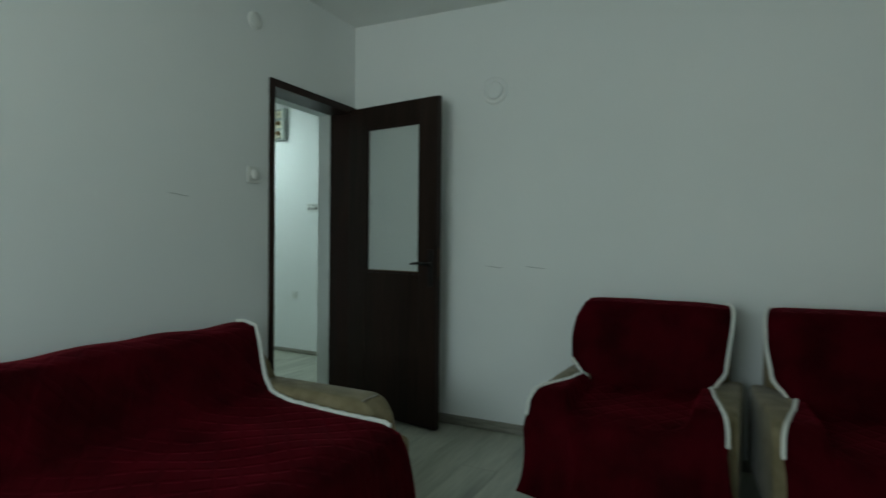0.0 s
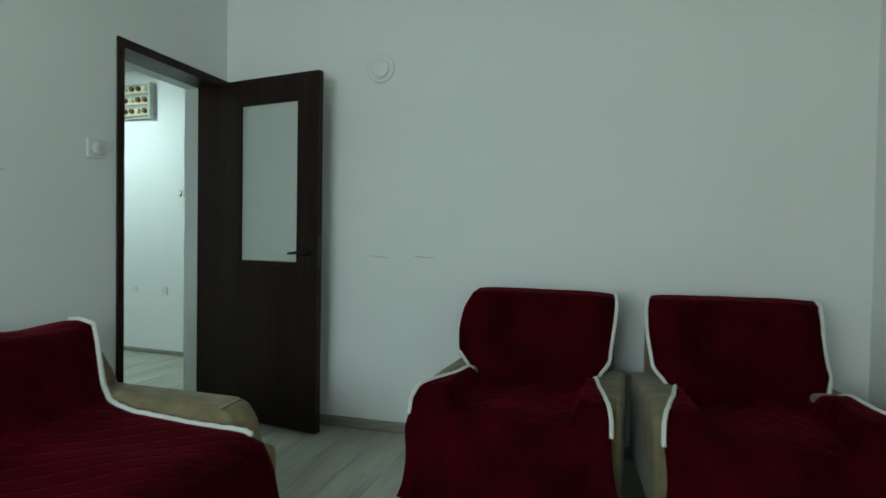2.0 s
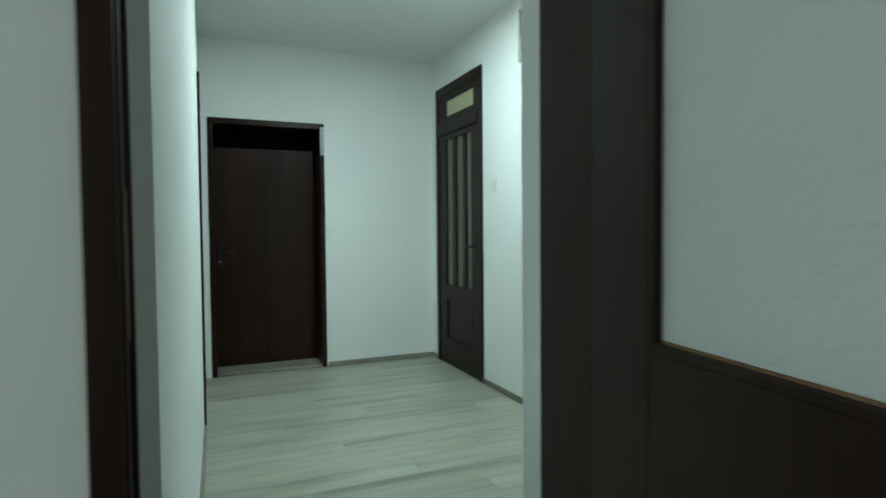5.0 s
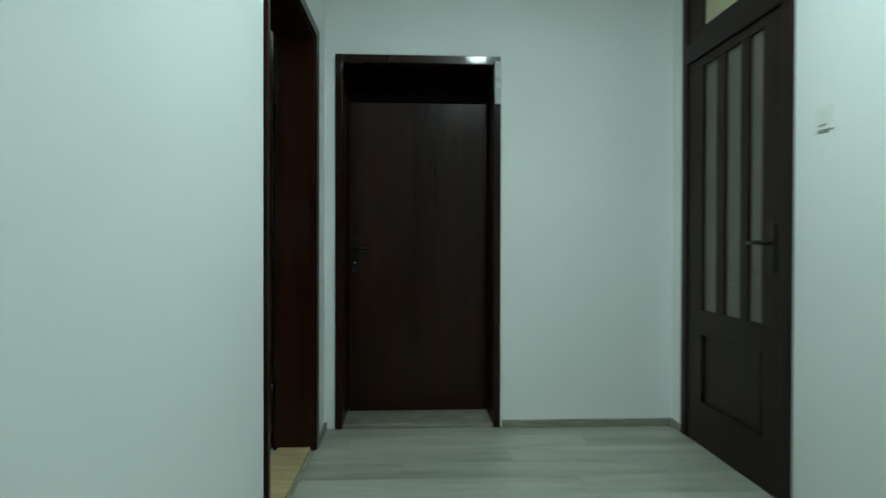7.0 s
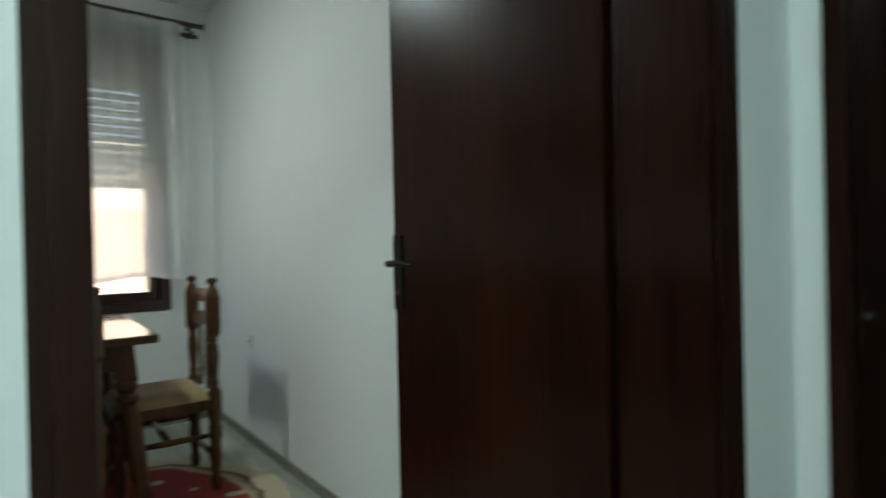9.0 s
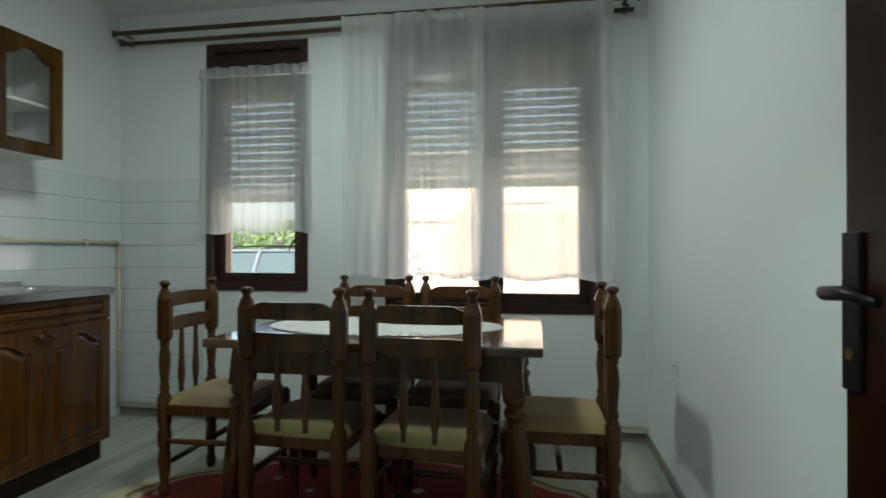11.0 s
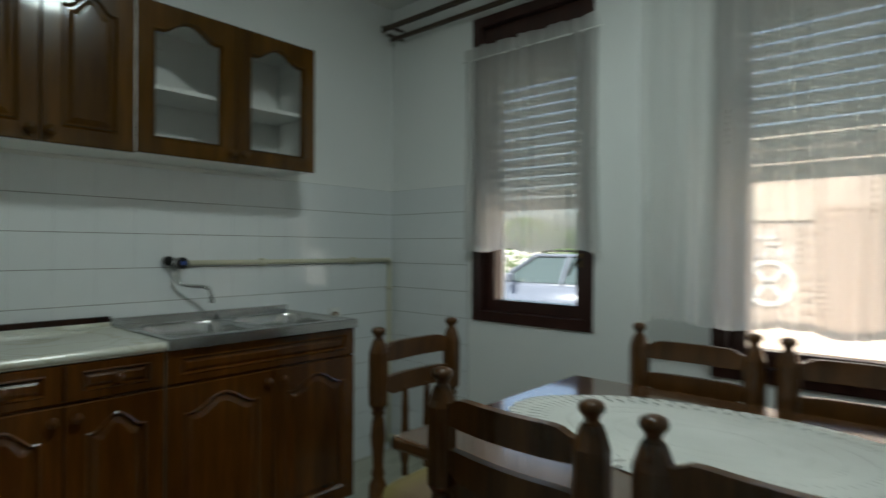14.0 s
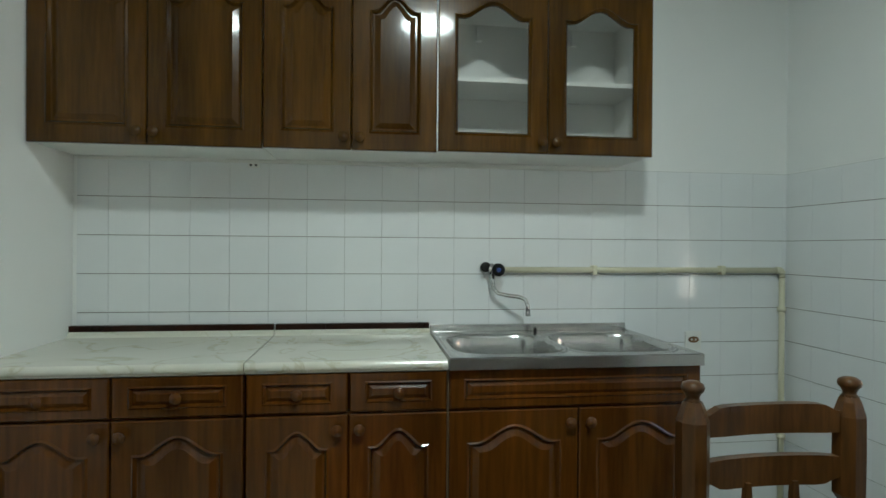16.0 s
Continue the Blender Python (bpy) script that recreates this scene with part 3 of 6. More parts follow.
for lo, hi in (((gx0, -LT - 0.001, gz0), (gx0 + 0.014, -0.026, gz1)), ((gx1 - 0.014, -LT - 0.001, gz0), (gx1, -0.026, gz1)),
               ((gx0, -LT - 0.001, gz0), (gx1, -0.026, gz0 + 0.014)), ((gx0, -LT - 0.001, gz1 - 0.014), (gx1, -0.026, gz1))):
    part("glazing_bead", box(lo, hi, None, 0.003), DARKGREY, leaf)
part("putty_line", box((gx0 + 0.014, -0.028, gz0 + 0.013), (gx1 - 0.014, -0.0245, gz0 + 0.018)), DIRT, leaf, "yellowed putty line")
handle_set(leaf, 0.684, -LT, 0.985, -1, -1)
handle_set(leaf, 0.684, 0, 0.985, 1, -1)
part("lock_plate", box((LW - 0.002, -0.029, 0.90), (LW + 0.0012, -0.011, 1.08)), TARNISH, leaf, "tarnished reddish lock plate")
for z in (0.25, 1.7):
    part("hinge", lathe([(0.009, 0), (0.009, 0.09)], 10, (-0.004, -0.004, z)), BLACKMETAL, leaf, "", True)

room = FLAT
# far door at the end of the hall, shut, deep in its recess
d2 = thing("door_2", pose(0, 0, 0), "dark brown frame round a deep door recess", "door frame", kind="structure")
part("casing", box((HX0, -0.682, 0), (HX0 + 0.014, -0.642, 2.176), None, 0.003), DARKWOOD, d2)
part("casing", box((HX0, 0.242, 0), (HX0 + 0.014, 0.282, 2.176), None, 0.003), DARKWOOD, d2)
part("casing", box((HX0, -0.682, 2.13), (HX0 + 0.0155, 0.282, 2.178), None, 0.003), DARKWOOD, d2)
part("jamb", box((HX0 - 0.30, -0.651, 0), (HX0 - 0.001, -0.640, 2.14)), DARKWOOD, d2)
part("jamb", box((HX0 - 0.30, 0.240, 0), (HX0 - 0.001, 0.251, 2.14)), DARKWOOD, d2)
part("head", box((HX0 - 0.30, -0.651, 2.127), (HX0 - 0.001, 0.251, 2.141)), DARKWOOD, d2)
# Near-black panel paints the unlit void at the top of the recess.
part("transom_panel", box((HX0 - 0.30, -0.64, 1.965), (HX0 - 0.275, 0.24, 2.127)), BLACK, d2, "black panel standing in for the unlit void above the leaf")
part("sill", box((HX0 - 0.26, -0.64, 0.0), (HX0 + 0.006, 0.24, 0.026), None, 0.004), SKIRT, d2, "pale laminate sill")
part("tape", box((HX0 + 0.0145, 0.246, 1.90), (HX0 + 0.0165, 0.280, 2.15), None, 0.0006), TAPE, d2, "strip of shiny silver tape")
leaf2 = thing("door_leaf", pose(HX0 - 0.25, -0.635, 0.03), "plain dark walnut veneered door leaf, shut", "door")
part("panel", box((-0.04, 0, 0), (0, 0.87, 1.934), None, 0.003), DARKWOOD, leaf2)
hp = box((0, 0.02, 0.87), (0.007, 0.058, 1.09), None, 0.003)
hp_ob = part("handle_plate", hp, BLACKMETAL, leaf2, "dark metal back plate")
part("lever", sweep([(0.0, 0.039, 1.02), (0.045, 0.039, 1.02), (0.05, 0.07, 1.02), (0.048, 0.15, 1.016)], [0.01, 0.009, 0.009, 0.007]), BLACKMETAL, hp_ob, "", True)
part("keyhole", lathe([(0.009, 0.006), (0.009, 0.010)], 12, (0, 0.039, 0.93), None, 1, 'X'), CHROME, hp_ob)

# glazed door with a transom light in the hall's long wall
d3 = thing("door_3", pose(0, HY1, 0), "dark brown frame with a transom light above the glazed door", "door frame", kind="structure")
gx, gX = -4.405, -3.462
part("casing", box((gx, -0.016, 0), (gx + 0.062, 0.05, 2.522), None, 0.004), DARKGREY, d3)
part("casing", box((gX - 0.062, -0.016, 0), (gX, 0.05, 2.522), None, 0.004), DARKGREY, d3)
part("casing", box((gx, -0.0175, 2.44), (gX, 0.05, 2.524), None, 0.004), DARKGREY, d3)
part("transom_bar", box((gx + 0.06, -0.022, 2.085), (gX - 0.06, 0.05, 2.19), None, 0.008), DARKGREY, d3)
part("transom_sash", boxes([((gx + 0.06, -0.006, 2.188), (gX - 0.06, 0.03, 2.245)), ((gx + 0.06, -0.006, 2.385), (gX - 0.06, 0.03, 2.442)),
                            ((gx + 0.06, -0.006, 2.245), (-4.19, 0.03, 2.385)), ((-3.62, -0.006, 2.245), (gX - 0.06, 0.03, 2.385))], 0.003), DARKGREY, d3)
# The pane's yellowish glow is put into its tint; nothing lights it from behind.
part("transom_pane", box((-4.20, 0.008, 2.24), (-3.61, 0.013, 2.39)), frosted("glow_tinted_transom_glass", (0.80, 0.78, 0.52), 0.3), d3, "obscured transom glass, yellow tint in place of a glow")
leaf3 = thing("door_leaf", pose(gx + 0.062, HY1 + 0.002, 0.008), "dark brown door leaf with three tall glass strips, shut", "door")
fw = gX - gx - 0.124
cuts = [(0.155, 0.292), (0.368, 0.506), (0.570, 0.674)]
xs = [0] + [v for c in cuts for v in c] + [fw]
for a, b in zip(xs[0::2], xs[1::2]):
    part("stile", box((a, -0.008, 0.70), (b, 0.032, 2.03), None, 0.004), DARKGREY, leaf3)
part("rail", box((0, -0.008, 2.03), (fw, 0.032, 2.075), None, 0.003), DARKGREY, leaf3)
part("rail", box((0, -0.0085, 0.60), (fw, 0.032, 0.72), None, 0.003), DARKGREY, leaf3)
part("rail", box((0, -0.008, 0), (fw, 0.032, 0.21), None, 0.003), DARKGREY, leaf3)
part("stile", box((0, -0.008, 0.20), (0.14, 0.032, 0.61), None, 0.003), DARKGREY, leaf3)
part("stile", box((fw - 0.14, -0.008, 0.20), (fw, 0.032, 0.61), None, 0.003), DARKGREY, leaf3)
part("kick_panel", box((0.13, 0.006, 0.20), (fw - 0.13, 0.02, 0.61), None, 0.002), DARKGREY, leaf3)
part("kick_moulding", boxes([((0.14, -0.010, 0.21), (0.155, 0.006, 0.60)), ((fw - 0.155, -0.010, 0.21), (fw - 0.14, 0.006, 0.60)),
                             ((0.14, -0.010, 0.21), (fw - 0.14, 0.006, 0.225)), ((0.14, -0.010, 0.585), (fw - 0.14, 0.006, 0.60))], 0.003), DARKGREY, leaf3)
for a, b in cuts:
    part("pane", box((a - 0.004, 0.010, 0.71), (b + 0.004, 0.015, 2.035)), FROSTDIM, leaf3, "obscured glass strip, tinted dark for the dim room behind")
handle_set(leaf3, fw - 0.06, -0.008, 1.08, -1, -1)
# dark room behind the glazed door
structure("wall_closet", boxes([((-4.6, HY1 + 1.2, 0), (-3.1, HY1 + 1.3, 2.95)), ((-4.7, HY1 + 0.18, 0), (-4.6, HY1 + 1.3, 2.95)), ((-3.1, HY1 + 0.18, 0), (-3.0, HY1 + 1.3, 2.95)), ((-4.7, HY1 + 0.18, 2.85), (-3.0, HY1 + 1.3, 2.95)), ((-4.7, HY1 + 0.1805, -0.1), (-3.0, HY1 + 1.3, 0))]), WALL, "plain walls of the room behind the glazed door", "wall")
structure("wall_recess_back", box((HX0 - 0.46, -0.9, 0), (HX0 - 0.451, 0.5, 2.9)), BLACK, "dark closing wall behind the far door", "wall")

# kitchen doorway with its deep lining
d4 = thing("door_4", pose(0, 0, 0), "dark walnut lining of the kitchen doorway", "door frame", kind="structure")
part("jamb", box((-4.226, -0.944, 0), (-4.203, HY0, 2.15), None, 0.002), DARKWOOD, d4)
part("jamb", box((-3.228, -0.944, 0), (-3.2215, -0.781, 2.15), None, 0.002), DARKWOOD, d4)
part("stop", box((-3.266, -0.780, 0), (-3.2215, HY0, 2.15), None, 0.003), DARKWOOD, d4)
part("head", box((-4.226, -0.944, 2.149), (-3.2215, HY0, 2.171), None, 0.002), DARKWOOD, d4)
part("casing", box((-4.285, HY0, 0), (-4.21, HY0 + 0.014, 2.205), None, 0.003), DARKWOOD, d4)
part("casing", box((-3.265, HY0, 0), (-3.238, HY0 + 0.014, 2.205), None, 0.003), DARKWOOD, d4)
part("casing", box((-4.285, HY0, 2.157), (-3.238, HY0 + 0.0155, 2.207), None, 0.003), DARKWOOD, d4)
part("casing", box((-4.258, -0.958, 0), (-4.215, -0.945, 2.205), None, 0.003), DARKWOOD, d4)
part("casing", box((-3.226, -0.958, 0), (-3.18, -0.945, 2.205), None, 0.003), DARKWOOD, d4)
thr2 = thing("threshold", pose(0, 0, 0), "raw pine threshold board in the kitchen doorway", "threshold", kind="structure")
part("board", box((-4.2, -0.93, 0), (-3.265, -0.76, 0.02), None, 0.004), PINE, thr2)
leaf4 = thing("door_leaf", pose(-4.196, -0.962, 0.012, 0, 0, -83.6), "plain dark walnut door leaf opened against the kitchen wall", "door")
part("panel", box((0.004, -0.04, 0), (0.700, 0, 2.132), None, 0.003), DARKWOOD, leaf4)
handle_set(leaf4, 0.680, 0.0, 1.085, 1, -1)
handle_set(leaf4, 0.680, -0.04, 1.085, -1, -1)
for z in (0.25, 1.7):
    part("hinge", lathe([(0.009, 0), (0.009, 0.09)], 10, (-0.004, 0.004, z)), BLACKMETAL, leaf4, "", True)


# ---- windows and curtains ----
def rect_frame(x0, x1, z0, z1, w, y0, y1, bevel=0.004):
    return boxes([((x0, y0, z0), (x0 + w, y1, z1)), ((x1 - w, y0, z0), (x1, y1, z1)), ((x0 + w, y0, z0), (x1 - w, y1, z0 + w)), ((x0 + w, y0, z1 - w), (x1 - w, y1, z1))], bevel)


def shutter(name, x0, x1, zb, zt, y):
    """Roller shutter of slats hooked together through slotted webs, let down part of the way."""
    top = thing(name, pose(0, y, 0), "grey roller shutter let down more than half, light through its slots", "roller shutter", "window shutters")
    pitch, z = 0.0565, zb
    while z < zt:
        slotted = z < 2.19
        lip = 0.0490 if slotted else pitch - 0.0004
        items = [((x0, -0.0035, z + 0.003), (x1, 0.0035, z + 0.0465)), ((x0 + 0.001, -0.001, z), (x1 - 0.001, 0.001, z + lip))]
        n = int((x1 - x0) / 0.037) if slotted else 0
        for k in range(n):
            a = x0 + (x1 - x0) * k / n
            items.append(((a, -0.001, z + lip), (a + (x1 - x0) / n * 0.22, 0.001, z + pitch)))
        part("slat", boxes(items), SHUTTER, top)
        z += pitch
    part("end_bar", box((x0, -0.009, zb - 0.02), (x1, 0.009, zb), None, 0.003), SHUTTER, top)
    part("guide", box((x0 - 0.02, -0.014, zb - 0.7), (x0, 0.014, zt), None, 0.002), SHUTTER, top)
    part("guide", box((x1, -0.014, zb - 0.7), (x1 + 0.02, 0.014, zt), None, 0.002), SHUTTER, top)


Y = KY0
# narrow window: one sash, blind panel above
w1 = thing("window_1", pose(0, 0, 0), "narrow dark brown wooden window with one sash", "window", kind="structure")
part("window_frame", rect_frame(W1[0], W1[1], W1[2], W1[3], 0.055, Y - 0.14, Y + 0.012), WINWOOD, w1)
part("head_panel", box((W1[0] + 0.05, Y - 0.10, 2.33), (W1[1] - 0.05, Y - 0.03, 2.53), None, 0.004), WINWOOD, w1)
part("sash", rect_frame(W1[0] + 0.055, W1[1] - 0.055, W1[2] + 0.055, 2.33, 0.062, Y - 0.12, Y - 0.045), WINWOOD, w1)
p = part("pane", box((W1[0] + 0.11, Y - 0.085, W1[2] + 0.11), (W1[1] - 0.11, Y - 0.080, 2.28)), WINGLASS, w1)
p.visible_shadow = False
wh = part("window_handle", box((W1[0] + 0.075, Y - 0.046, 1.20), (W1[0] + 0.105, Y - 0.035, 1.27), None, 0.003), BRASS, w1, "brass handle plate")
part("lever", sweep([(W1[0] + 0.09, Y - 0.036, 1.24), (W1[0] + 0.09, Y - 0.01, 1.24), (W1[0] + 0.125, Y - 0.006, 1.19), (W1[0] + 0.14, Y - 0.006, 1.16)], [0.007, 0.007, 0.007, 0.005]), BLACKMETAL, wh, "", True)
part("window_sill", box((W1[0], Y - 0.26, W1[2] - 0.02), (W1[1], Y - 0.13, W1[2] + 0.02), None, 0.004), PINE, w1, "outer wooden sill")
shutter("roller_shutter", W1[0] + 0.075, W1[1] - 0.075, 1.525, 2.40, Y - 0.19)
# wide window: two sashes
w2 = thing("window_2", pose(0, 0, 0), "wide dark brown wooden window with two sashes", "window", kind="structure")
part("window_frame", rect_frame(W2[0], W2[1], W2[2], W2[3], 0.06, Y - 0.14, Y + 0.012), WINWOOD, w2)
part("head_panel", box((W2[0] + 0.05, Y - 0.10, 2.33), (W2[1] - 0.05, Y - 0.03, 2.53), None, 0.004), WINWOOD, w2)
xm = -3.385
part("mullion", box((xm - 0.03, Y - 0.13, W2[2] + 0.05), (xm + 0.03, Y - 0.02, 2.34), None, 0.004), WINWOOD, w2)
for a, b in ((W2[0] + 0.055, xm - 0.015), (xm + 0.015, W2[1] - 0.055)):
    sash = part("sash", rect_frame(a, b, W2[2] + 0.055, 2.33, 0.065, Y - 0.12, Y - 0.045), WINWOOD, w2)
    p = part("pane", box((a + 0.06, Y - 0.085, W2[2] + 0.115), (b - 0.06, Y - 0.080, 2.28)), WINGLASS, sash)
    p.visible_shadow = False
part("window_sill", box((W2[0], Y - 0.28, W2[2] - 0.02), (W2[1], Y - 0.13, W2[2] + 0.02), None, 0.004), PINE, w2, "outer wooden sill")
shutter("roller_shutter", W2[0] + 0.12, xm - 0.03, 1.60, 2.40, Y - 0.19)
shutter("roller_shutter", xm + 0.03, W2[1] - 0.11, 1.60, 2.40, Y - 0.19)

rail = thing("curtain_rail", pose(0, 0, 0), "brown double curtain rail along the window wall", "curtain rail")
part("front_rail", box((-4.27, -4.245, 2.640), (-0.80, -4.225, 2.668), None, 0.004), RAIL, rail)
part("back_rail", box((-4.25, -4.305, 2.590), (-0.80, -4.285, 2.615), None, 0.004), RAIL, rail)
for x in (-0.85, -3.0, -4.2):
    part("bracket", boxes([((x - 0.012, Y + 0.0005, 2.60), (x + 0.012, -4.225, 2.612)), ((x - 0.012, Y + 0.0005, 2.655), (x + 0.012, -4.24, 2.664))], 0.001), RAIL, rail)
for x in (-0.80, -4.27):
    part("end_cap", box((x - 0.006, -4.25, 2.632), (x + 0.006, -4.22, 2.676), None, 0.004), RAIL, rail)


def drape(x0, x1, z0, z1, y, folds, depth, seed):
    rng = random.Random(seed)
    ph = [(rng.uniform(0.6, 1.4), rng.uniform(0, 6.28), rng.uniform(0.4, 1)) for _ in range(4)]

    def fn(u, v):
        s = sum(a * math.sin(2 * math.pi * folds * f * u + q + 0.25 * v) for f, q, a in ph) / 2.2
        amp = depth * (0.55 + 0.45 * (1 - v))
        hem = 0.012 * math.sin(2 * math.pi * 2.3 * u + seed) * (1 - v)
        return Vector((x0 + (x1 - x0) * (u + 0.035 * math.sin(6.3 * u + seed) * u * (1 - u) * 4) + 0.012 * math.sin(9 * u + 3 * v + seed) * (1 - v), y + amp * s, z0 + (z1 - z0) * v + hem))
    return fn


def hem_strip(fn, h0, h1, n=140):
    return sheet(lambda u, v: fn(u, h0 + (h1 - h0) * v) + Vector((0, 0.003, 0)), n, 1)


def stitches(fn, n, seed, run=0.085):
    """Upright dashed lines of thread scattered over a cloth."""
    rng = random.Random(seed)
    bm = bmesh.new()
    for _ in range(n):
        u, v = rng.uniform(0.03, 0.97), rng.uniform(0.05, 0.88)
        for k in range(6):
            a, b = fn(u, v + run * k / 6), fn(u, v + run * (k + 0.55) / 6)
            a.y += 0.003
            b.y += 0.003
            box((a.x - 0.0011, a.y - 0.0006, a.z), (a.x + 0.0011, a.y + 0.0006, b.z), bm)
    return bm


THREAD = fabric("grey_thread", (0.10, 0.10, 0.09), (0.16, 0.16, 0.14), 300)
for x0, x1, seed, z0 in ((-4.125, -3.28, 3, 0.985), (-3.36, -2.46, 8, 0.995)):
    cu = thing("sheer_curtain", pose(0, 0, 0), "long white sheer curtain hanging in soft folds before the wide window", "curtain", "curtains at the wide window")
    fn = drape(x0, x1, z0, 2.64, -4.215 if seed == 3 else -4.195, 7, 0.034, seed)
    part("cloth", sheet(fn, 150, 10), SHEER, cu, "", True)
    part("hem", hem_strip(fn, 0.0, 0.018), SHEER, cu, "doubled lower hem", True)
    part("heading", hem_strip(fn, 0.972, 1.0), SHEER, cu, "gathered heading tape", True)
    tagged(part("embroidery", stitches(fn, 16, seed), THREAD, cu, "short dashed lines of grey thread"), kind="stuff")
cafe = thing("cafe_curtain", pose(0, 0, 0), "short gathered white voile on a thin rod across the narrow window", "curtain")
fn = drape(-2.205, -1.405, 1.282, 2.375, -4.305, 8, 0.016, 5)
part("cloth", sheet(fn, 120, 10), SHEERLIGHT, cafe, "", True)
part("hem", hem_strip(fn, 0.0, 0.022), SHEERLIGHT, cafe, "", True)
part("ruffle", sheet(lambda u, v: fn(u, 0.965 + 0.06 * v) + Vector((0, 0.006 + 0.006 * math.sin(90 * u), 0.006 * math.sin(31 * u) * v)), 160, 3), SHEERLIGHT, cafe, "ruffled heading", True)
tagged(part("embroidery", stitches(fn, 9, 21, 0.10), THREAD, cafe, "short dashed lines of grey thread"), kind="stuff")
part("rod", sweep([(-2.225, -4.305, 2.335), (-1.39, -4.305, 2.335)], 0.005), PLASTIC, cafe, "thin white rod", True)


# ---- lamps ----
def ceiling_lamp(x, y, z, r, label):
    lampt = thing("ceiling_lamp", pose(x, y, z), label, "lamp")
    part("base", lathe([(r * 0.98, 0), (r * 1.02, -0.01), (r * 1.02, -0.03)], 40), PLASTIC, lampt, "", True)
    part("diffuser", lathe([(r * 0.97, -0.03), (r * 0.93, -0.043), (r * 0.7, -0.049), (0.01, -0.051)], 40), LED, lampt, "lit opal diffuser", True)


ceiling_lamp(-2.633, 0.353, HZ, 0.12, "lit round white LED lamp on the hall ceiling")
ceiling_lamp(-2.73, -2.82, KZ, 0.18, "lit round white lamp on the kitchen ceiling")


# ---- kitchen cabinets ----
def arch_loop(x0, x1, z0, z1, rise, inset=0.0, n=20):
    """Cathedral outline: square below, a swelling arch on top."""
    a, b, c, d = x0 + inset, x1 - inset, z0 + inset, z1 - inset
    pts = [(a, c), (b, c)]
    for i in range(n + 1):
        u = 1 - i / n
        k = (u - 0.5) / 0.40
        hump = 0.5 * (1 + math.cos(math.pi * k)) if abs(k) < 1 else 0
        pts.append((a + (b - a) * u, d - rise + rise * hump ** 0.8))
    return pts


def ring(bm, la, da, lb, db):
    va = [bm.verts.new((p[0], da, p[1])) for p in la]
    vb = [bm.verts.new((p[0], db, p[1])) for p in lb]
    n = len(va)
    for i in range(n):
        bm.faces.new((va[i], va[(i + 1) % n], vb[(i + 1) % n], vb[i]))
    return va, vb


def panel_door(w, h, rise=0.05, edge=0.062, glazed=False, t=0.02):
    """Frame-and-panel front, face towards -y, lower left corner at 0, 0."""
    bm = bmesh.new()
    inner = arch_loop(edge, w - edge, edge, h - edge * 0.8, rise)
    n = len(inner)
    outer = [(0, 0), (w, 0)] + [(w * (1 - i / (n - 3)), h) for i in range(n - 2)]
    soft = [(min(max(x, 0.004), w - 0.004), min(max(z, 0.004), h - 0.004)) for x, z in outer]
    ring(bm, outer, 0, outer, -t + 0.004)
    ring(bm, outer, -t + 0.004, soft, -t)
    ring(bm, soft, -t, inner, -t)
    ins = lambda k: arch_loop(edge + k, w - edge - k, edge + k, h - edge * 0.8 - k, rise * (1 - k * 3))
    ring(bm, inner, -t, ins(0.006), -t - 0.004)
    ring(bm, ins(0.006), -t - 0.004, ins(0.014), -t + 0.009)
    if glazed:
        ring(bm, ins(0.014), -t + 0.009, ins(0.014), 0)
        ring(bm, ins(0.014), 0, outer, 0)
    else:
        ring(bm, ins(0.014), -t + 0.009, ins(0.020), -t + 0.009)
        _, last = ring(bm, ins(0.020), -t + 0.009, ins(0.040), -t + 0.001)
        bm.faces.new(last)
        bm.faces.new([bm.verts.new((x, 0, z)) for x, z in outer])
    bmesh.ops.remove_doubles(bm, verts=bm.verts, dist=0.0001)
    return bm


def drawer_front(w, h, t=0.02, edge=0.032):
    bm = bmesh.new()
    rect = lambda k, e=0: [(k + e, k), (w - k - e, k), (w - k - e, h - k), (k + e, h - k)]
    ring(bm, rect(0), 0, rect(0), -t + 0.004)
    ring(bm, rect(0), -t + 0.004, rect(0.004), -t)
    ring(bm, rect(0.004), -t, rect(edge, 0.02), -t)
    ring(bm, rect(edge, 0.02), -t, rect(edge + 0.005, 0.02), -t - 0.004)
    ring(bm, rect(edge + 0.005, 0.02), -t - 0.004, rect(edge + 0.012, 0.02), -t + 0.007)
    _, last = ring(bm, rect(edge + 0.012, 0.02), -t + 0.007, rect(edge + 0.024, 0.02), -t)
    bm.faces.new(last)
    bm.faces.new([bm.verts.new((x, 0, z)) for x, z in rect(0)])
    bmesh.ops.remove_doubles(bm, verts=bm.verts, dist=0.0001)
    return bm


def knob(parent, x, y, z, material):
    k = part("knob", lathe([(0.008, 0), (0.007, -0.010), (0.016, -0.016), (0.019, -0.022), (0.017, -0.028), (0.011, -0.027), (0.009, -0.030), (0.002, -0.031)], 16, (x, y, z), None, 1, 'Y'), material, parent, "turned wooden knob", True)
    return k


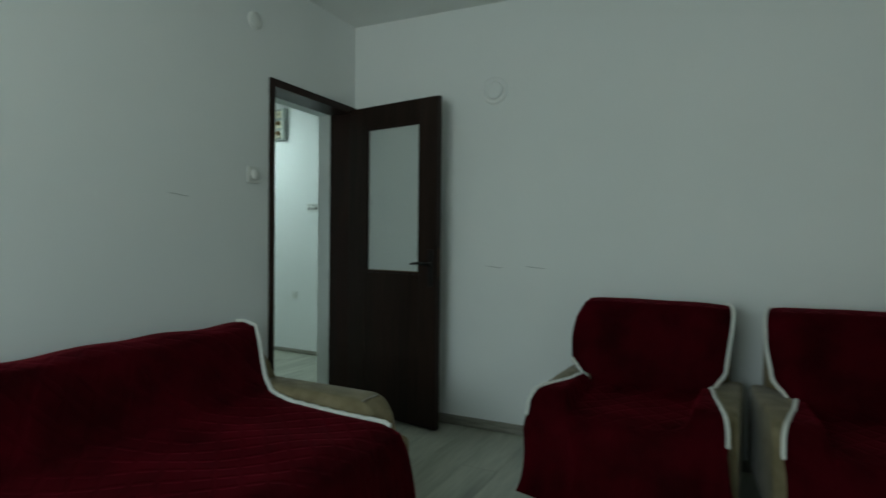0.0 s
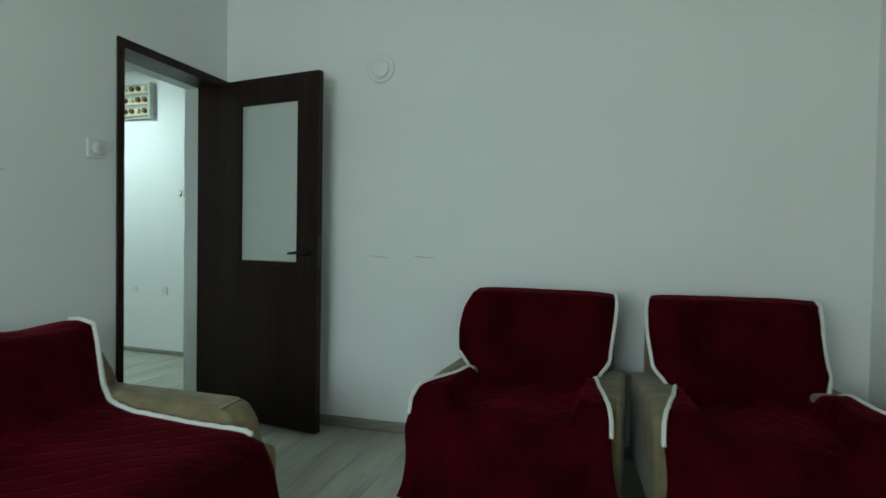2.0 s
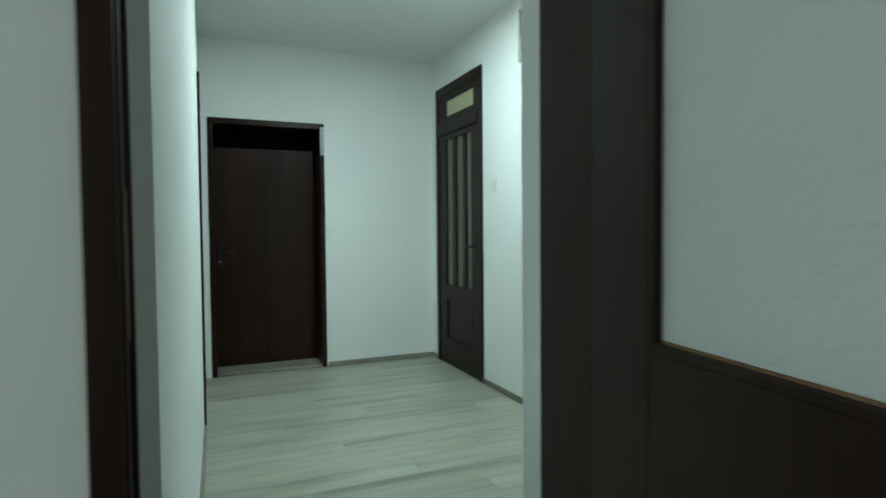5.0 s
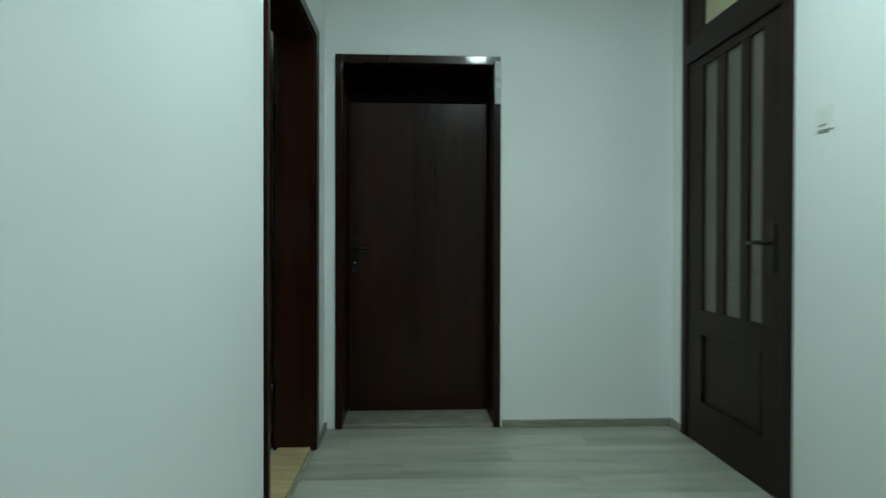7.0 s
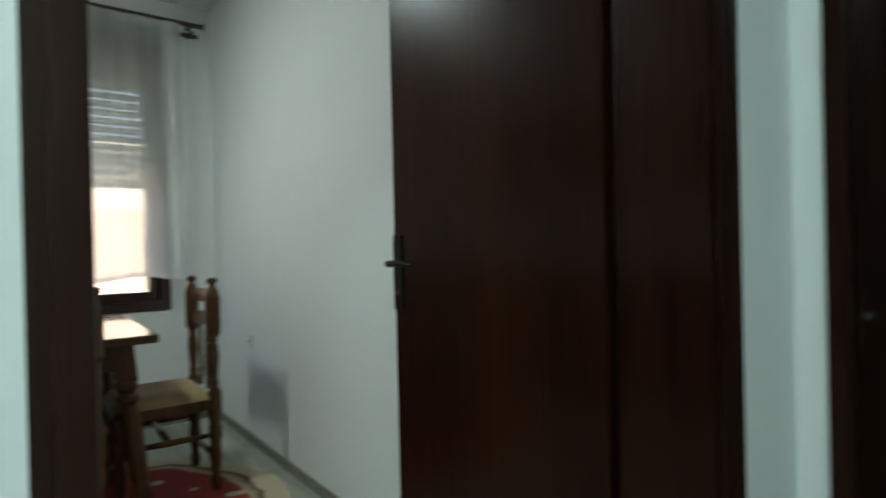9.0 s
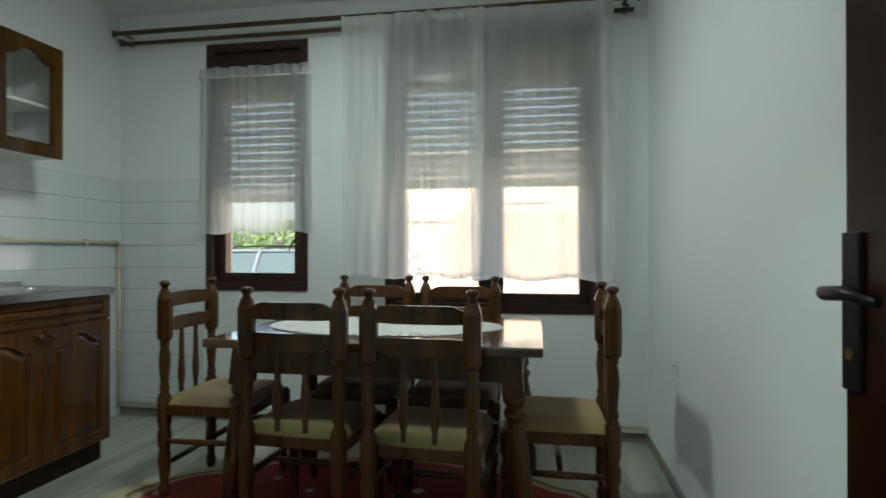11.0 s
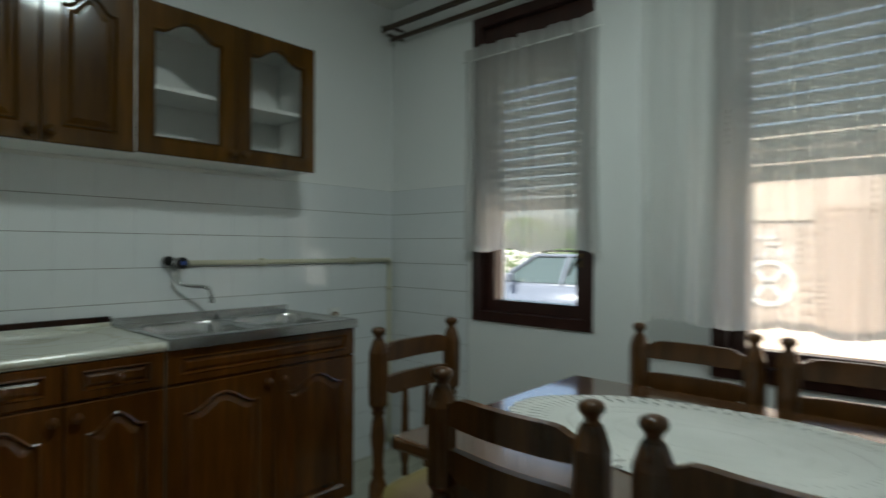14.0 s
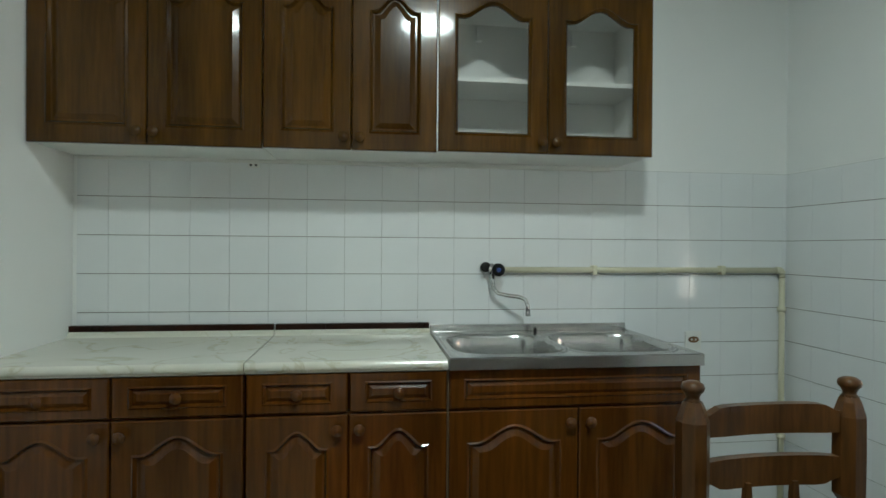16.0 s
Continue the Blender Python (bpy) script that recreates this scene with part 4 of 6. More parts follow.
def wall_cabinet(y_left, w, label, glazed, knobs, z0=1.668, h=0.606, depth=0.30):
    cab = thing("wall_cabinet", pose(KX1 - 0.001, y_left, z0, 0, 0, -90), label, "cabinet", "wall cabinets over the worktop")
    d = depth
    part("body", boxes([((0.001, -d, 0), (0.018, 0, h)), ((w - 0.018, -d, 0), (w - 0.001, 0, h)), ((0.018, -d, 0), (w - 0.018, 0, 0.016)), ((0.018, -d, h - 0.016), (w - 0.018, 0, h)), ((0.018, -0.006, 0.016), (w - 0.018, 0, h - 0.016))]), CABWHITE, cab, "white melamine carcass")
    if glazed:
        part("edge_strip", box((-0.0032, -d - 0.020, -0.003), (0.001, -d + 0.01, h)), CABWHITE, cab, "pale edge strip")
        part("shelf", box((0.019, -d + 0.03, 0.27), (w - 0.019, -0.007, 0.288), None, 0.002), CABWHITE, cab, "white shelf")
        for x in (w * 0.25, w * 0.75):
            part("hanger", box((x - 0.012, -0.03, h - 0.09), (x + 0.012, -0.007, h - 0.03), None, 0.003), PLASTIC, cab, "small hanging bracket")
    hw = w / 2
    for k in range(2):
        bm = panel_door(hw - 0.003, h + 0.004, 0.055, 0.06, glazed)
        bmesh.ops.translate(bm, verts=bm.verts, vec=(k * hw + 0.0015, -d - 0.001, -0.004))
        door = part("door", bm, OAK, cab, "varnished oak door, arched panel" if not glazed else "varnished oak door with arched glass")
        kx = hw - 0.028 if k == 0 else hw + 0.028
        knob(door, kx, -d - 0.021, 0.038, OAK)
        if glazed:
            gl = bmesh.new()
            slab(arch_loop(0.066 + k * hw, hw - 0.066 + k * hw, 0.06, h - 0.045, 0.055), -d - 0.009, -d - 0.006, gl)
            g = part("pane", gl, GLASS, door, "clear glass")
            g.visible_shadow = False
    return cab


wall_cabinet(-1.304, 0.768, "varnished oak wall cabinet with two arched panel doors", False, True, 1.660)
wall_cabinet(-2.074, 0.620, "narrower varnished oak wall cabinet with two arched panel doors", False, True, 1.663)
wall_cabinet(-2.696, 0.836, "varnished oak display cabinet with two arched glass doors", True, True)
pelmet = part("light_pelmet", box((KX1 - 0.012, -3.50, 1.646), (KX1 - 0.001, -1.32, 1.6675), None, 0.003), CABWHITE)
pelmet.matrix_world = FLAT
tagged(pelmet, "white batten fixed under the wall cabinets", "batten")


def base_cabinet(y_left, w, label, drawers, sink=False):
    cab = thing("base_cabinet", pose(KX1 - 0.012, y_left, 0, 0, 0, -90), label, "cabinet", "base cabinets under the worktop")
    d, h0, h1 = 0.555, 0.115, 0.916
    part("body", boxes([((0.001, -d, h0), (0.018, 0, h1)), ((w - 0.018, -d, h0), (w - 0.001, 0, h1)), ((0.018, -d, h0), (w - 0.018, 0, h0 + 0.016)), ((0.018, -0.006, h0), (w - 0.018, 0, h1)), ((0.018, -d, 0.772), (w - 0.018, -d + 0.02, 0.790))]), OAKRED, cab, "oak carcass")
    part("plinth", box((0.002, -d + 0.04, 0), (w - 0.002, -d + 0.055, h0)), DARKWOOD, cab, "dark plinth board")
    hw = w / 2
    for k in range(2):
        bm = panel_door(hw - 0.004, 0.661, 0.055, 0.058)
        bmesh.ops.translate(bm, verts=bm.verts, vec=(k * hw + 0.002, -d - 0.001, 0.122))
        door = part("door", bm, OAKRED, cab, "varnished oak door with an arched raised panel")
        knob(door, hw - 0.034 if k == 0 else hw + 0.034, -d - 0.021, 0.741, OAKRED)
    if sink:
        part("edge_strip", box((-0.0032, -d - 0.016, h0), (0.0002, -d + 0.01, h1)), EDGETAN, cab, "pale edge strip")
        bm = drawer_front(w - 0.006, 0.123, edge=0.027)
        bmesh.ops.translate(bm, verts=bm.verts, vec=(0.003, -d - 0.001, 0.791))
        part("apron_front", bm, OAKRED, cab, "long blind drawer front")
    else:
        for k in range(2):
            bm = drawer_front(hw - 0.006, 0.123, edge=0.027)
            bmesh.ops.translate(bm, verts=bm.verts, vec=(k * hw + 0.003, -d - 0.001, 0.791))
            dr = part("drawer", bm, OAKRED, cab, "small oak drawer front")
            knob(dr, k * hw + hw / 2, -d - 0.018, 0.852, OAKRED)


base_cabinet(-1.304, 0.768, "varnished oak base cabinet with two drawers and two arched doors", True)
base_cabinet(-2.076, 0.626, "narrower varnished oak base cabinet with two drawers and doors", True)
base_cabinet(-2.706, 0.868, "varnished oak sink cabinet with a blind front and two doors", False, True)

for y0, y1 in ((-2.072, -1.302), (-2.702, -2.076)):
    wt = thing("worktop", pose(0, 0, 0), "cream marble-pattern laminate worktop with a rounded front edge", "worktop", "worktops")
    bm = bmesh.new()
    prof = [(-0.759, 0.917), (-0.759, 0.972), (-0.788, 0.972), (-0.792, 0.958), (-0.805, 0.952)] + [(-1.338 - 0.014 * math.sin(a * math.pi / 8), 0.937 + 0.015 * math.cos(a * math.pi / 8)) for a in range(9)] + [(-1.338, 0.917)]
    slab([(p[0], p[1]) for p in prof], y0, y1, bm, 'XZ')
    part("slab", bm, MARBLE, wt)
    part("upstand", box((-0.786, y0 + 0.001, 0.9725), (-0.760, y1 - 0.001, 0.996), None, 0.003), DARKWOOD, wt, "dark brown upstand strip")

# steel double-bowl sink
sink = thing("sink", pose(KX1 - 0.009, -2.706, 0.915, 0, 0, -90), "stainless steel sink top with two bowls, slightly worn", "sink")
sw, sd = 0.862, 0.60
bowl = [(0.232, -0.335, 0.194, 0.208), (0.638, -0.335, 0.194, 0.208)]
def sink_top():
    """Sheet with two rounded bowls pressed into it."""
    def depth(x, y):
        z = 0.0
        for cx, cy, rx, ry in bowl:
            q = (abs((x - cx) / rx) ** 4 + abs((y - cy) / ry) ** 4) ** 0.25
            if q < 1.0:
                k = min(1.0, (1 - q) / 0.11)
                z = -0.14 * (k * k * (3 - 2 * k)) - 0.002
            elif q < 1.06:
                z = max(z, 0.003)
        rim = min(x, sw - x, -y, y + sd)
        return z + (0.004 if rim < 0.012 else 0.0)
    return sheet(lambda u, v: Vector((u * sw, -sd * v, 0.040 + depth(u * sw, -sd * v))), 172, 120)
part("top", sink_top(), STEEL, sink, "", True)
part("front_edge", boxes([((0, -sd - 0.003, 0.004), (sw, -sd, 0.042)), ((sw, -sd, 0.004), (sw + 0.003, 0, 0.042)), ((-0.002, -sd, 0.004), (0.0, 0, 0.042))], 0.001), STEEL, sink, "folded steel edge")
part("upstand", box((0, -0.012, 0.038), (sw, 0, 0.070), None, 0.003), STEEL, sink, "raised rear lip")
for cx, cy, rx, ry in bowl:
    part("drain", lathe([(0.034, 0.0), (0.034, 0.004), (0.022, 0.002), (0.004, 0.003)], 20, (cx, cy, -0.1015)), CHROME, sink, "", True)
part("plug", lathe([(0.006, 0.04), (0.007, 0.052), (0.004, 0.062), (0.001, 0.066)], 10, (0.435, -0.075, 0)), BLACKMETAL, sink, "", True)

tap = thing("wall_tap", pose(KX1, -2.965, 1.222, 0, 0, -90), "old chrome wall tap with dark handles and a curved spout", "tap")
part("body", lathe([(0.022, 0), (0.022, -0.012), (0.014, -0.016), (0.014, -0.05), (0.02, -0.055), (0.02, -0.07)], 16, (0, 0, 0), None, 1, 'Y'), CHROME, tap, "", True)
part("hot_handle", lathe([(0.016, -0.02), (0.022, -0.026), (0.022, -0.046), (0.014, -0.05)], 10, (-0.028, 0, 0.006), None, 1, 'Y'), BLACKMETAL, tap, "dark tap handle")
cold = part("cold_handle", lathe([(0.016, -0.05), (0.027, -0.058), (0.028, -0.082), (0.016, -0.09)], 10, (0.018, 0, -0.004), None, 1, 'Y'), BLACKMETAL, tap, "dark tap handle with a blue dot")
part("blue_dot", lathe([(0.010, -0.089), (0.009, -0.093)], 14, (0.018, 0, -0.004), None, 1, 'Y'), paint("blue_enamel", (0.05, 0.10, 0.35), 0.3), cold)
sp = [(0.0, -0.04, -0.01), (0.0, -0.045, -0.055), (0.004, -0.05, -0.082), (0.022, -0.062, -0.104), (0.06, -0.085, -0.111), (0.10, -0.11, -0.114), (0.121, -0.124, -0.124), (0.129, -0.13, -0.148), (0.131, -0.132, -0.190)]
part("spout", sweep(sp, [0.013, 0.011, 0.0095, 0.009, 0.009, 0.009, 0.009, 0.0095, 0.0105], 12), CHROME, tap, "curved chrome spout", True)

pipe = thing("water_pipe", pose(0, 0, 0), "cream painted water pipe along the tiles and down the corner", "pipe")
part("run", sweep([(-0.775, -3.0, 1.216), (-0.775, -4.30, 1.216)], 0.0125, 12), CREAMPIPE, pipe, "", True)
part("drop", sweep([(-0.775, -4.315, 1.205), (-0.775, -4.315, 0.06)], 0.0125, 12), CREAMPIPE, pipe, "", True)
part("elbow", sweep([(-0.775, -4.285, 1.216), (-0.775, -4.305, 1.214), (-0.775, -4.315, 1.205), (-0.775, -4.315, 1.185)], 0.0165, 12), CREAMPIPE, pipe, "", True)
for y in (-3.42, -4.02):
    part("clip", box((KX1 - 0.04, y - 0.010, 1.195), (KX1 - 0.001, y + 0.010, 1.236), None, 0.004), CREAMPIPE, pipe)
for z in (1.03, 0.45):
    part("collar", lathe([(0.018, 0), (0.018, 0.02)], 14, (-0.775, -4.315, z)), CREAMPIPE, pipe, "", True)
hp2 = thing("heating_pipe", pose(0, 0, 0), "cream painted heating pipe low along the window wall", "pipe")
part("run", sweep([(-0.79, -4.315, 0.10), (-4.30, -4.315, 0.10)], 0.013, 12), CREAMPIPE, hp2, "", True)
part("end_cap", lathe([(0.02, 0), (0.021, 0.04), (0.012, 0.045)], 14, (-4.335, -4.315, 0.10), None, 1, 'X'), CREAMPIPE, hp2, "", True)


# ---- switches, sockets, meters ----
def socket(m, label, w=0.08, h=0.08, hole=True):
    s = thing("wall_socket", m, label, "socket")
    part("plate", box((-w / 2, -0.011, -h / 2), (w / 2, 0, h / 2), None, 0.003), PLASTIC, s)
    if hole:
        part("well", lathe([(0.020, -0.0112), (0.019, -0.0125), (0.016, -0.0115)], 20, (0, 0, 0), None, 1, 'Y'), PLASTIC, s, "", True)
        for x in (-0.0095, 0.0095):
            part("hole", lathe([(0.003, -0.0118), (0.003, -0.0135)], 8, (x, 0, 0), None, 1, 'Y'), BLACK, s)
    return s


EASTF, NORTHF, SOUTHF, WESTF = -90, 0, 180, 90   # facing -x, -y, +y, +x
scorched = socket(pose(KX1 - 0.008, -3.89, 0.90, 0, 0, EASTF), "white wall socket with brown scorched face on the tiles", 0.075, 0.085, False)
part("well", lathe([(0.026, -0.0110), (0.025, -0.0135), (0.018, -0.0120)], 20, (0, 0, 0.006), None, 0.55, 'Y'), DIRT, scorched, "brown scorched oval well", True)
for x in (-0.0095, 0.0095):
    part("hole", lathe([(0.004, -0.0118), (0.004, -0.0140)], 8, (x, 0, 0.006), None, 1, 'Y'), PLASTIC, scorched)
clip = thing("cable_clip", pose(KX1 - 0.012, -1.985, 1.636, 0, 0, EASTF), "small grey cable clip under the wall cabinets", "clip")
part("base", box((-0.022, -0.008, -0.010), (0.022, 0, 0.010), None, 0.002), PLASTIC, clip)
for x in (-0.010, 0.010):
    part("screw", lathe([(0.005, -0.008), (0.004, -0.011)], 10, (x, 0, 0), None, 1, 'Y'), BLACKMETAL, clip)
socket(pose(KX0 + 0.001, -3.63, 0.605, 0, 0, WESTF), "white wall socket on the kitchen wall")
socket(pose(-2.175, HY1 - 0.001, 0.635, 0, 0, NORTHF), "white wall socket low on the hall wall")
socket(pose(-2.556, HY1 - 0.001, 0.633, 0, 0, NORTHF), "small white wall socket low on the hall wall", 0.06, 0.06)
room = LIVING
sw1 = thing("light_switch", pose(0.001, -0.932, 1.468, 0, 0, WESTF), "white rotary dimmer switch beside the door", "switch")
part("plate", box((-0.042, -0.010, -0.042), (0.042, 0, 0.042), None, 0.004), PLASTIC, sw1)
part("dial", lathe([(0.027, -0.010), (0.027, -0.019), (0.024, -0.023), (0.002, -0.024)], 28, (0.004, 0, 0.002), None, 1, 'Y'), PLASTIC, sw1, "round dial", True)
room = FLAT
sw2 = thing("light_switch", pose(-3.285, HY1 - 0.001, 1.555, 0, 0, NORTHF), "small white light switch beside the glazed door", "switch")
part("plate", box((-0.04, -0.009, -0.045), (0.04, 0, 0.045), None, 0.003), PLASTIC, sw2)
part("rocker", box((-0.022, -0.014, -0.026), (0.022, -0.009, 0.026), None, 0.002), PLASTIC, sw2)
sw3 = thing("switch_panel", pose(-1.88, HY1 - 0.001, 1.595, 0, 0, NORTHF), "white panel with a row of dark toggle switches", "switch")
part("plate", box((-0.12, -0.012, -0.045), (0.12, 0, 0.045), None, 0.003), PLASTIC, sw3)
for k in range(4):
    t = part("toggle_slot", box((-0.088 + 0.05 * k - 0.012, -0.014, -0.028), (-0.088 + 0.05 * k + 0.012, -0.0119, 0.028), None, 0.001), BLACKMETAL, sw3)
    part("toggle", box((-0.088 + 0.05 * k - 0.006, -0.022, -0.004), (-0.088 + 0.05 * k + 0.006, -0.014, 0.02), None, 0.002), PLASTIC, t)
fb = thing("fuse_box", pose(-2.545, HY1 - 0.001, 2.345, 0, 0, NORTHF) @ Matrix.Diagonal((1.08, 1, 1.16, 1)), "old open fuse board with three rows of ceramic fuses", "fuse box")
part("back_plate", box((-0.225, -0.03, 0), (0.225, 0, 0.30), None, 0.004), paint("grey_metal_plate", (0.34, 0.36, 0.33), 0.5, 0.15, 10), fb, "grey metal back plate")
RIMGREY = paint("greenish_grey_rim", (0.42, 0.46, 0.42), 0.35)
part("flange", box((0.205, -0.075, 0), (0.225, -0.03, 0.30), None, 0.003), RIMGREY, fb, "open side flange")
part("flange", box((-0.225, -0.075, 0), (-0.205, -0.03, 0.30), None, 0.003), RIMGREY, fb, "open side flange")
FUSE = paint("cream_ceramic", (0.62, 0.58, 0.42), 0.3, 0.06, 20)
for r in range(3):
    strip = part("fuse_strip", box((-0.20, -0.055, 0.025 + 0.095 * r), (0.20, -0.03, 0.085 + 0.095 * r), None, 0.004), FUSE, fb, "cream ceramic fuse carrier")
    for k in range(5):
        part("fuse_cap", lathe([(0.021, 0), (0.022, -0.02), (0.017, -0.034), (0.004, -0.036)], 12, (-0.155 + 0.078 * k, -0.055, 0.062 + 0.095 * r), None, 1, 'Y'), BRASS if (k + r) % 3 else FUSE, strip, "screw-in fuse cap", True)
room = LIVING
vent = thing("wall_vent", pose(0.997, -0.001, 2.03), "round white vent cover on the wall", "vent cover")
part("rim", lathe([(0.082, 0), (0.080, -0.008), (0.064, -0.010), (0.060, -0.004)], 40, (0, 0, 0), None, 1, 'Y'), WALL, vent, "", True)
part("cap", lathe([(0.052, -0.001), (0.051, -0.016), (0.044, -0.020), (0.004, -0.021)], 40, (0, 0, 0), None, 1, 'Y'), WALL, vent, "", True)
vent2 = thing("wall_vent", pose(0.001, -0.925, 2.275, 0, 0, WESTF), "small round white cap high on the wall", "vent cover")
part("cap", lathe([(0.045, 0), (0.044, -0.010), (0.036, -0.015), (0.004, -0.016)], 32, (0, 0, 0), None, 1, 'Y'), PLASTIC, vent2, "", True)
CRACK = paint("grey_crack", (0.35, 0.36, 0.35), 0.9)
for m, a in ((pose(0.0008, -1.385, 1.336, 0, 0, WESTF), 0.12), (pose(1.26, -0.0008, 0.988), 0.13), (pose(1.01, -0.0008, 0.984), 0.12)):
    rng = random.Random(int(a * 1000))
    c = bmesh.new()
    top, bot = [], []
    for i in range(13):
        x = -a / 2 + a * i / 12
        j = rng.uniform(-0.0015, 0.0015) - 0.01 * (i / 12)
        top.append((x, j + 0.0016 * math.sin(math.pi * i / 12) + 0.0003))
        bot.append((x, j - 0.0012 * math.sin(math.pi * i / 12) - 0.0003))
    slab(top + bot[::-1], -0.0012, 0.0003, c)
    ob = part("wall_crack", c, CRACK)
    ob.matrix_world = LIVING @ m
    tagged(ob, "thin grey plaster crack in the white wall", "crack", kind="structure")


# ---- dining set ----
def dining_chair(seat_material, label):
    """Turned oak chair; back at y = -0.20, front towards +y."""
    ch = thing("dining_chair", pose(0, 0, 0), label, "chair", "chairs round the table")
    hx = 0.193
    rear = [(0.019, 0.0), (0.024, 0.02), (0.026, 0.05), (0.018, 0.075), (0.022, 0.10), (0.030, 0.16), (0.027, 0.20), (0.024, 0.23), (0.031, 0.25), (0.031, 0.30), (0.024, 0.32), (0.030, 0.345), (0.032, 0.36), (0.032, 0.46), (0.026, 0.475), (0.019, 0.49), (0.024, 0.505), (0.018, 0.525), (0.021, 0.57), (0.027, 0.63), (0.022, 0.685), (0.017, 0.70), (0.024, 0.712), (0.018, 0.725)]
    for sx in (-1, 1):
        bm = lathe(rear, 12, (sx * hx, -0.20, 0))
        part("rear_leg", bm, CHAIRWOOD, ch, "turned rear post", True)
        b2 = lathe([(0.021, 0.722), (0.0345, 0.742), (0.0355, 0.82), (0.035, 0.920), (0.025, 0.952), (0.019, 0.964)], 8)
        bmesh.ops.transform(b2, verts=b2.verts, matrix=pose(sx * hx, -0.20, 0, 0, 0, 22.5))
        part("post_block", b2, CHAIRWOOD, ch, "faceted upper post block")
        b3 = lathe([(0.019, 0.963), (0.0145, 0.968), (0.014, 0.973), (0.018, 0.981), (0.0235, 0.987), (0.025, 0.994), (0.022, 1.002), (0.012, 1.007), (0.002, 1.008)], 14, (sx * hx, -0.20, 0))
        part("finial", b3, CHAIRWOOD, ch, "turned mushroom finial", True)
        front = [(0.018, 0.0), (0.024, 0.03), (0.026, 0.06), (0.018, 0.085), (0.029, 0.17), (0.022, 0.225), (0.031, 0.245), (0.031, 0.29), (0.022, 0.31), (0.026, 0.33), (0.033, 0.345), (0.033, 0.42)]
        part("front_leg", lathe(front, 12, (sx * 0.205, 0.205, 0)), CHAIRWOOD, ch, "turned front leg", True)

    def shaped_rail(z0, z1, up, down, bow=0.018):
        bm = bmesh.new()
        n = 16
        rows = []
        for i in range(n + 1):
            u = i / n
            x = -hx + 0.02 + (2 * hx - 0.04) * u
            e = min(1.0, min(u, 1 - u) / 0.16)
            e = e * e * (3 - 2 * e)
            y = -0.20 - bow * math.sin(math.pi * u)
            rows.append([bm.verts.new((x, y + s, z)) for s, z in ((-0.011, z0 - down * e), (0.011, z0 - down * e), (0.011, z1 + up * e), (-0.011, z1 + up * e))])
        for a, b in zip(rows, rows[1:]):
            for k in range(4):
                bm.faces.new((a[k], a[(k + 1) % 4], b[(k + 1) % 4], b[k]))
        bm.faces.new(rows[0])
        bm.faces.new(rows[-1])
        return bm
    part("top_rail", shaped_rail(0.884, 0.928, 0.020, 0.002), CHAIRWOOD, ch, "bowed top rail with raised middle")
    part("back_rail", shaped_rail(0.786, 0.828, 0.003, 0.022), CHAIRWOOD, ch, "bowed lower back rail")
    for x in (-0.058, 0.058):
        outline = [(x - 0.009, 0.455), (x - 0.008, 0.49), (x - 0.018, 0.535), (x - 0.019, 0.56), (x - 0.010, 0.66), (x - 0.011, 0.70), (x - 0.006, 0.775), (x + 0.006, 0.775), (x + 0.011, 0.70), (x + 0.010, 0.66), (x + 0.019, 0.56), (x + 0.018, 0.535), (x + 0.008, 0.49), (x + 0.009, 0.455)]
        part("spindle", slab(outline, -0.212, -0.197), CHAIRWOOD, ch, "flat arrow-shaped spindle")
    part("seat_frame", rect_frame_xy(-0.215, 0.215, -0.19, 0.225, 0.04, 0.385, 0.435), CHAIRWOOD, ch, "oak seat frame")

    def cushion(u, v):
        x, y = (u - 0.5) * 2, (v - 0.5) * 2
        edge = (1 - abs(x) ** 6) * (1 - abs(y) ** 6)
        return Vector((x * 0.212 * (1 - 0.03 * abs(y) ** 4), 0.015 + y * 0.205 * (1 - 0.03 * abs(x) ** 4), 0.432 + 0.052 * max(0, edge) ** 0.35 - 0.008 * math.exp(-(x * x + y * y) * 3)))
    bm = sheet(cushion, 22, 22)
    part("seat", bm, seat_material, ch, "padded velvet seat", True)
    for sx in (-1, 1):
        part("side_stretcher", sweep([(sx * 0.203, -0.19, 0.265), (sx * 0.204, -0.05, 0.266), (sx * 0.205, 0.0, 0.266), (sx * 0.205, 0.19, 0.27)], [0.011, 0.014, 0.015, 0.011]), CHAIRWOOD, ch, "", True)
    part("cross_stretcher", sweep([(-0.2, 0.0, 0.266), (0, 0.0, 0.266), (0.2, 0.0, 0.266)], [0.010, 0.015, 0.010]), CHAIRWOOD, ch, "", True)
    part("back_stretcher", sweep([(-0.19, -0.20, 0.15), (0, -0.20, 0.15), (0.19, -0.20, 0.15)], [0.010, 0.014, 0.010]), CHAIRWOOD, ch, "", True)
    return ch


def rect_frame_xy(x0, x1, y0, y1, w, z0, z1):
    return boxes([((x0, y0, z0), (x0 + w, y1, z1)), ((x1 - w, y0, z0), (x1, y1, z1)), ((x0 + w, y0, z0), (x1 - w, y0 + w, z1)), ((x0 + w, y1 - w, z0), (x1 - w, y1, z1))], 0.006)


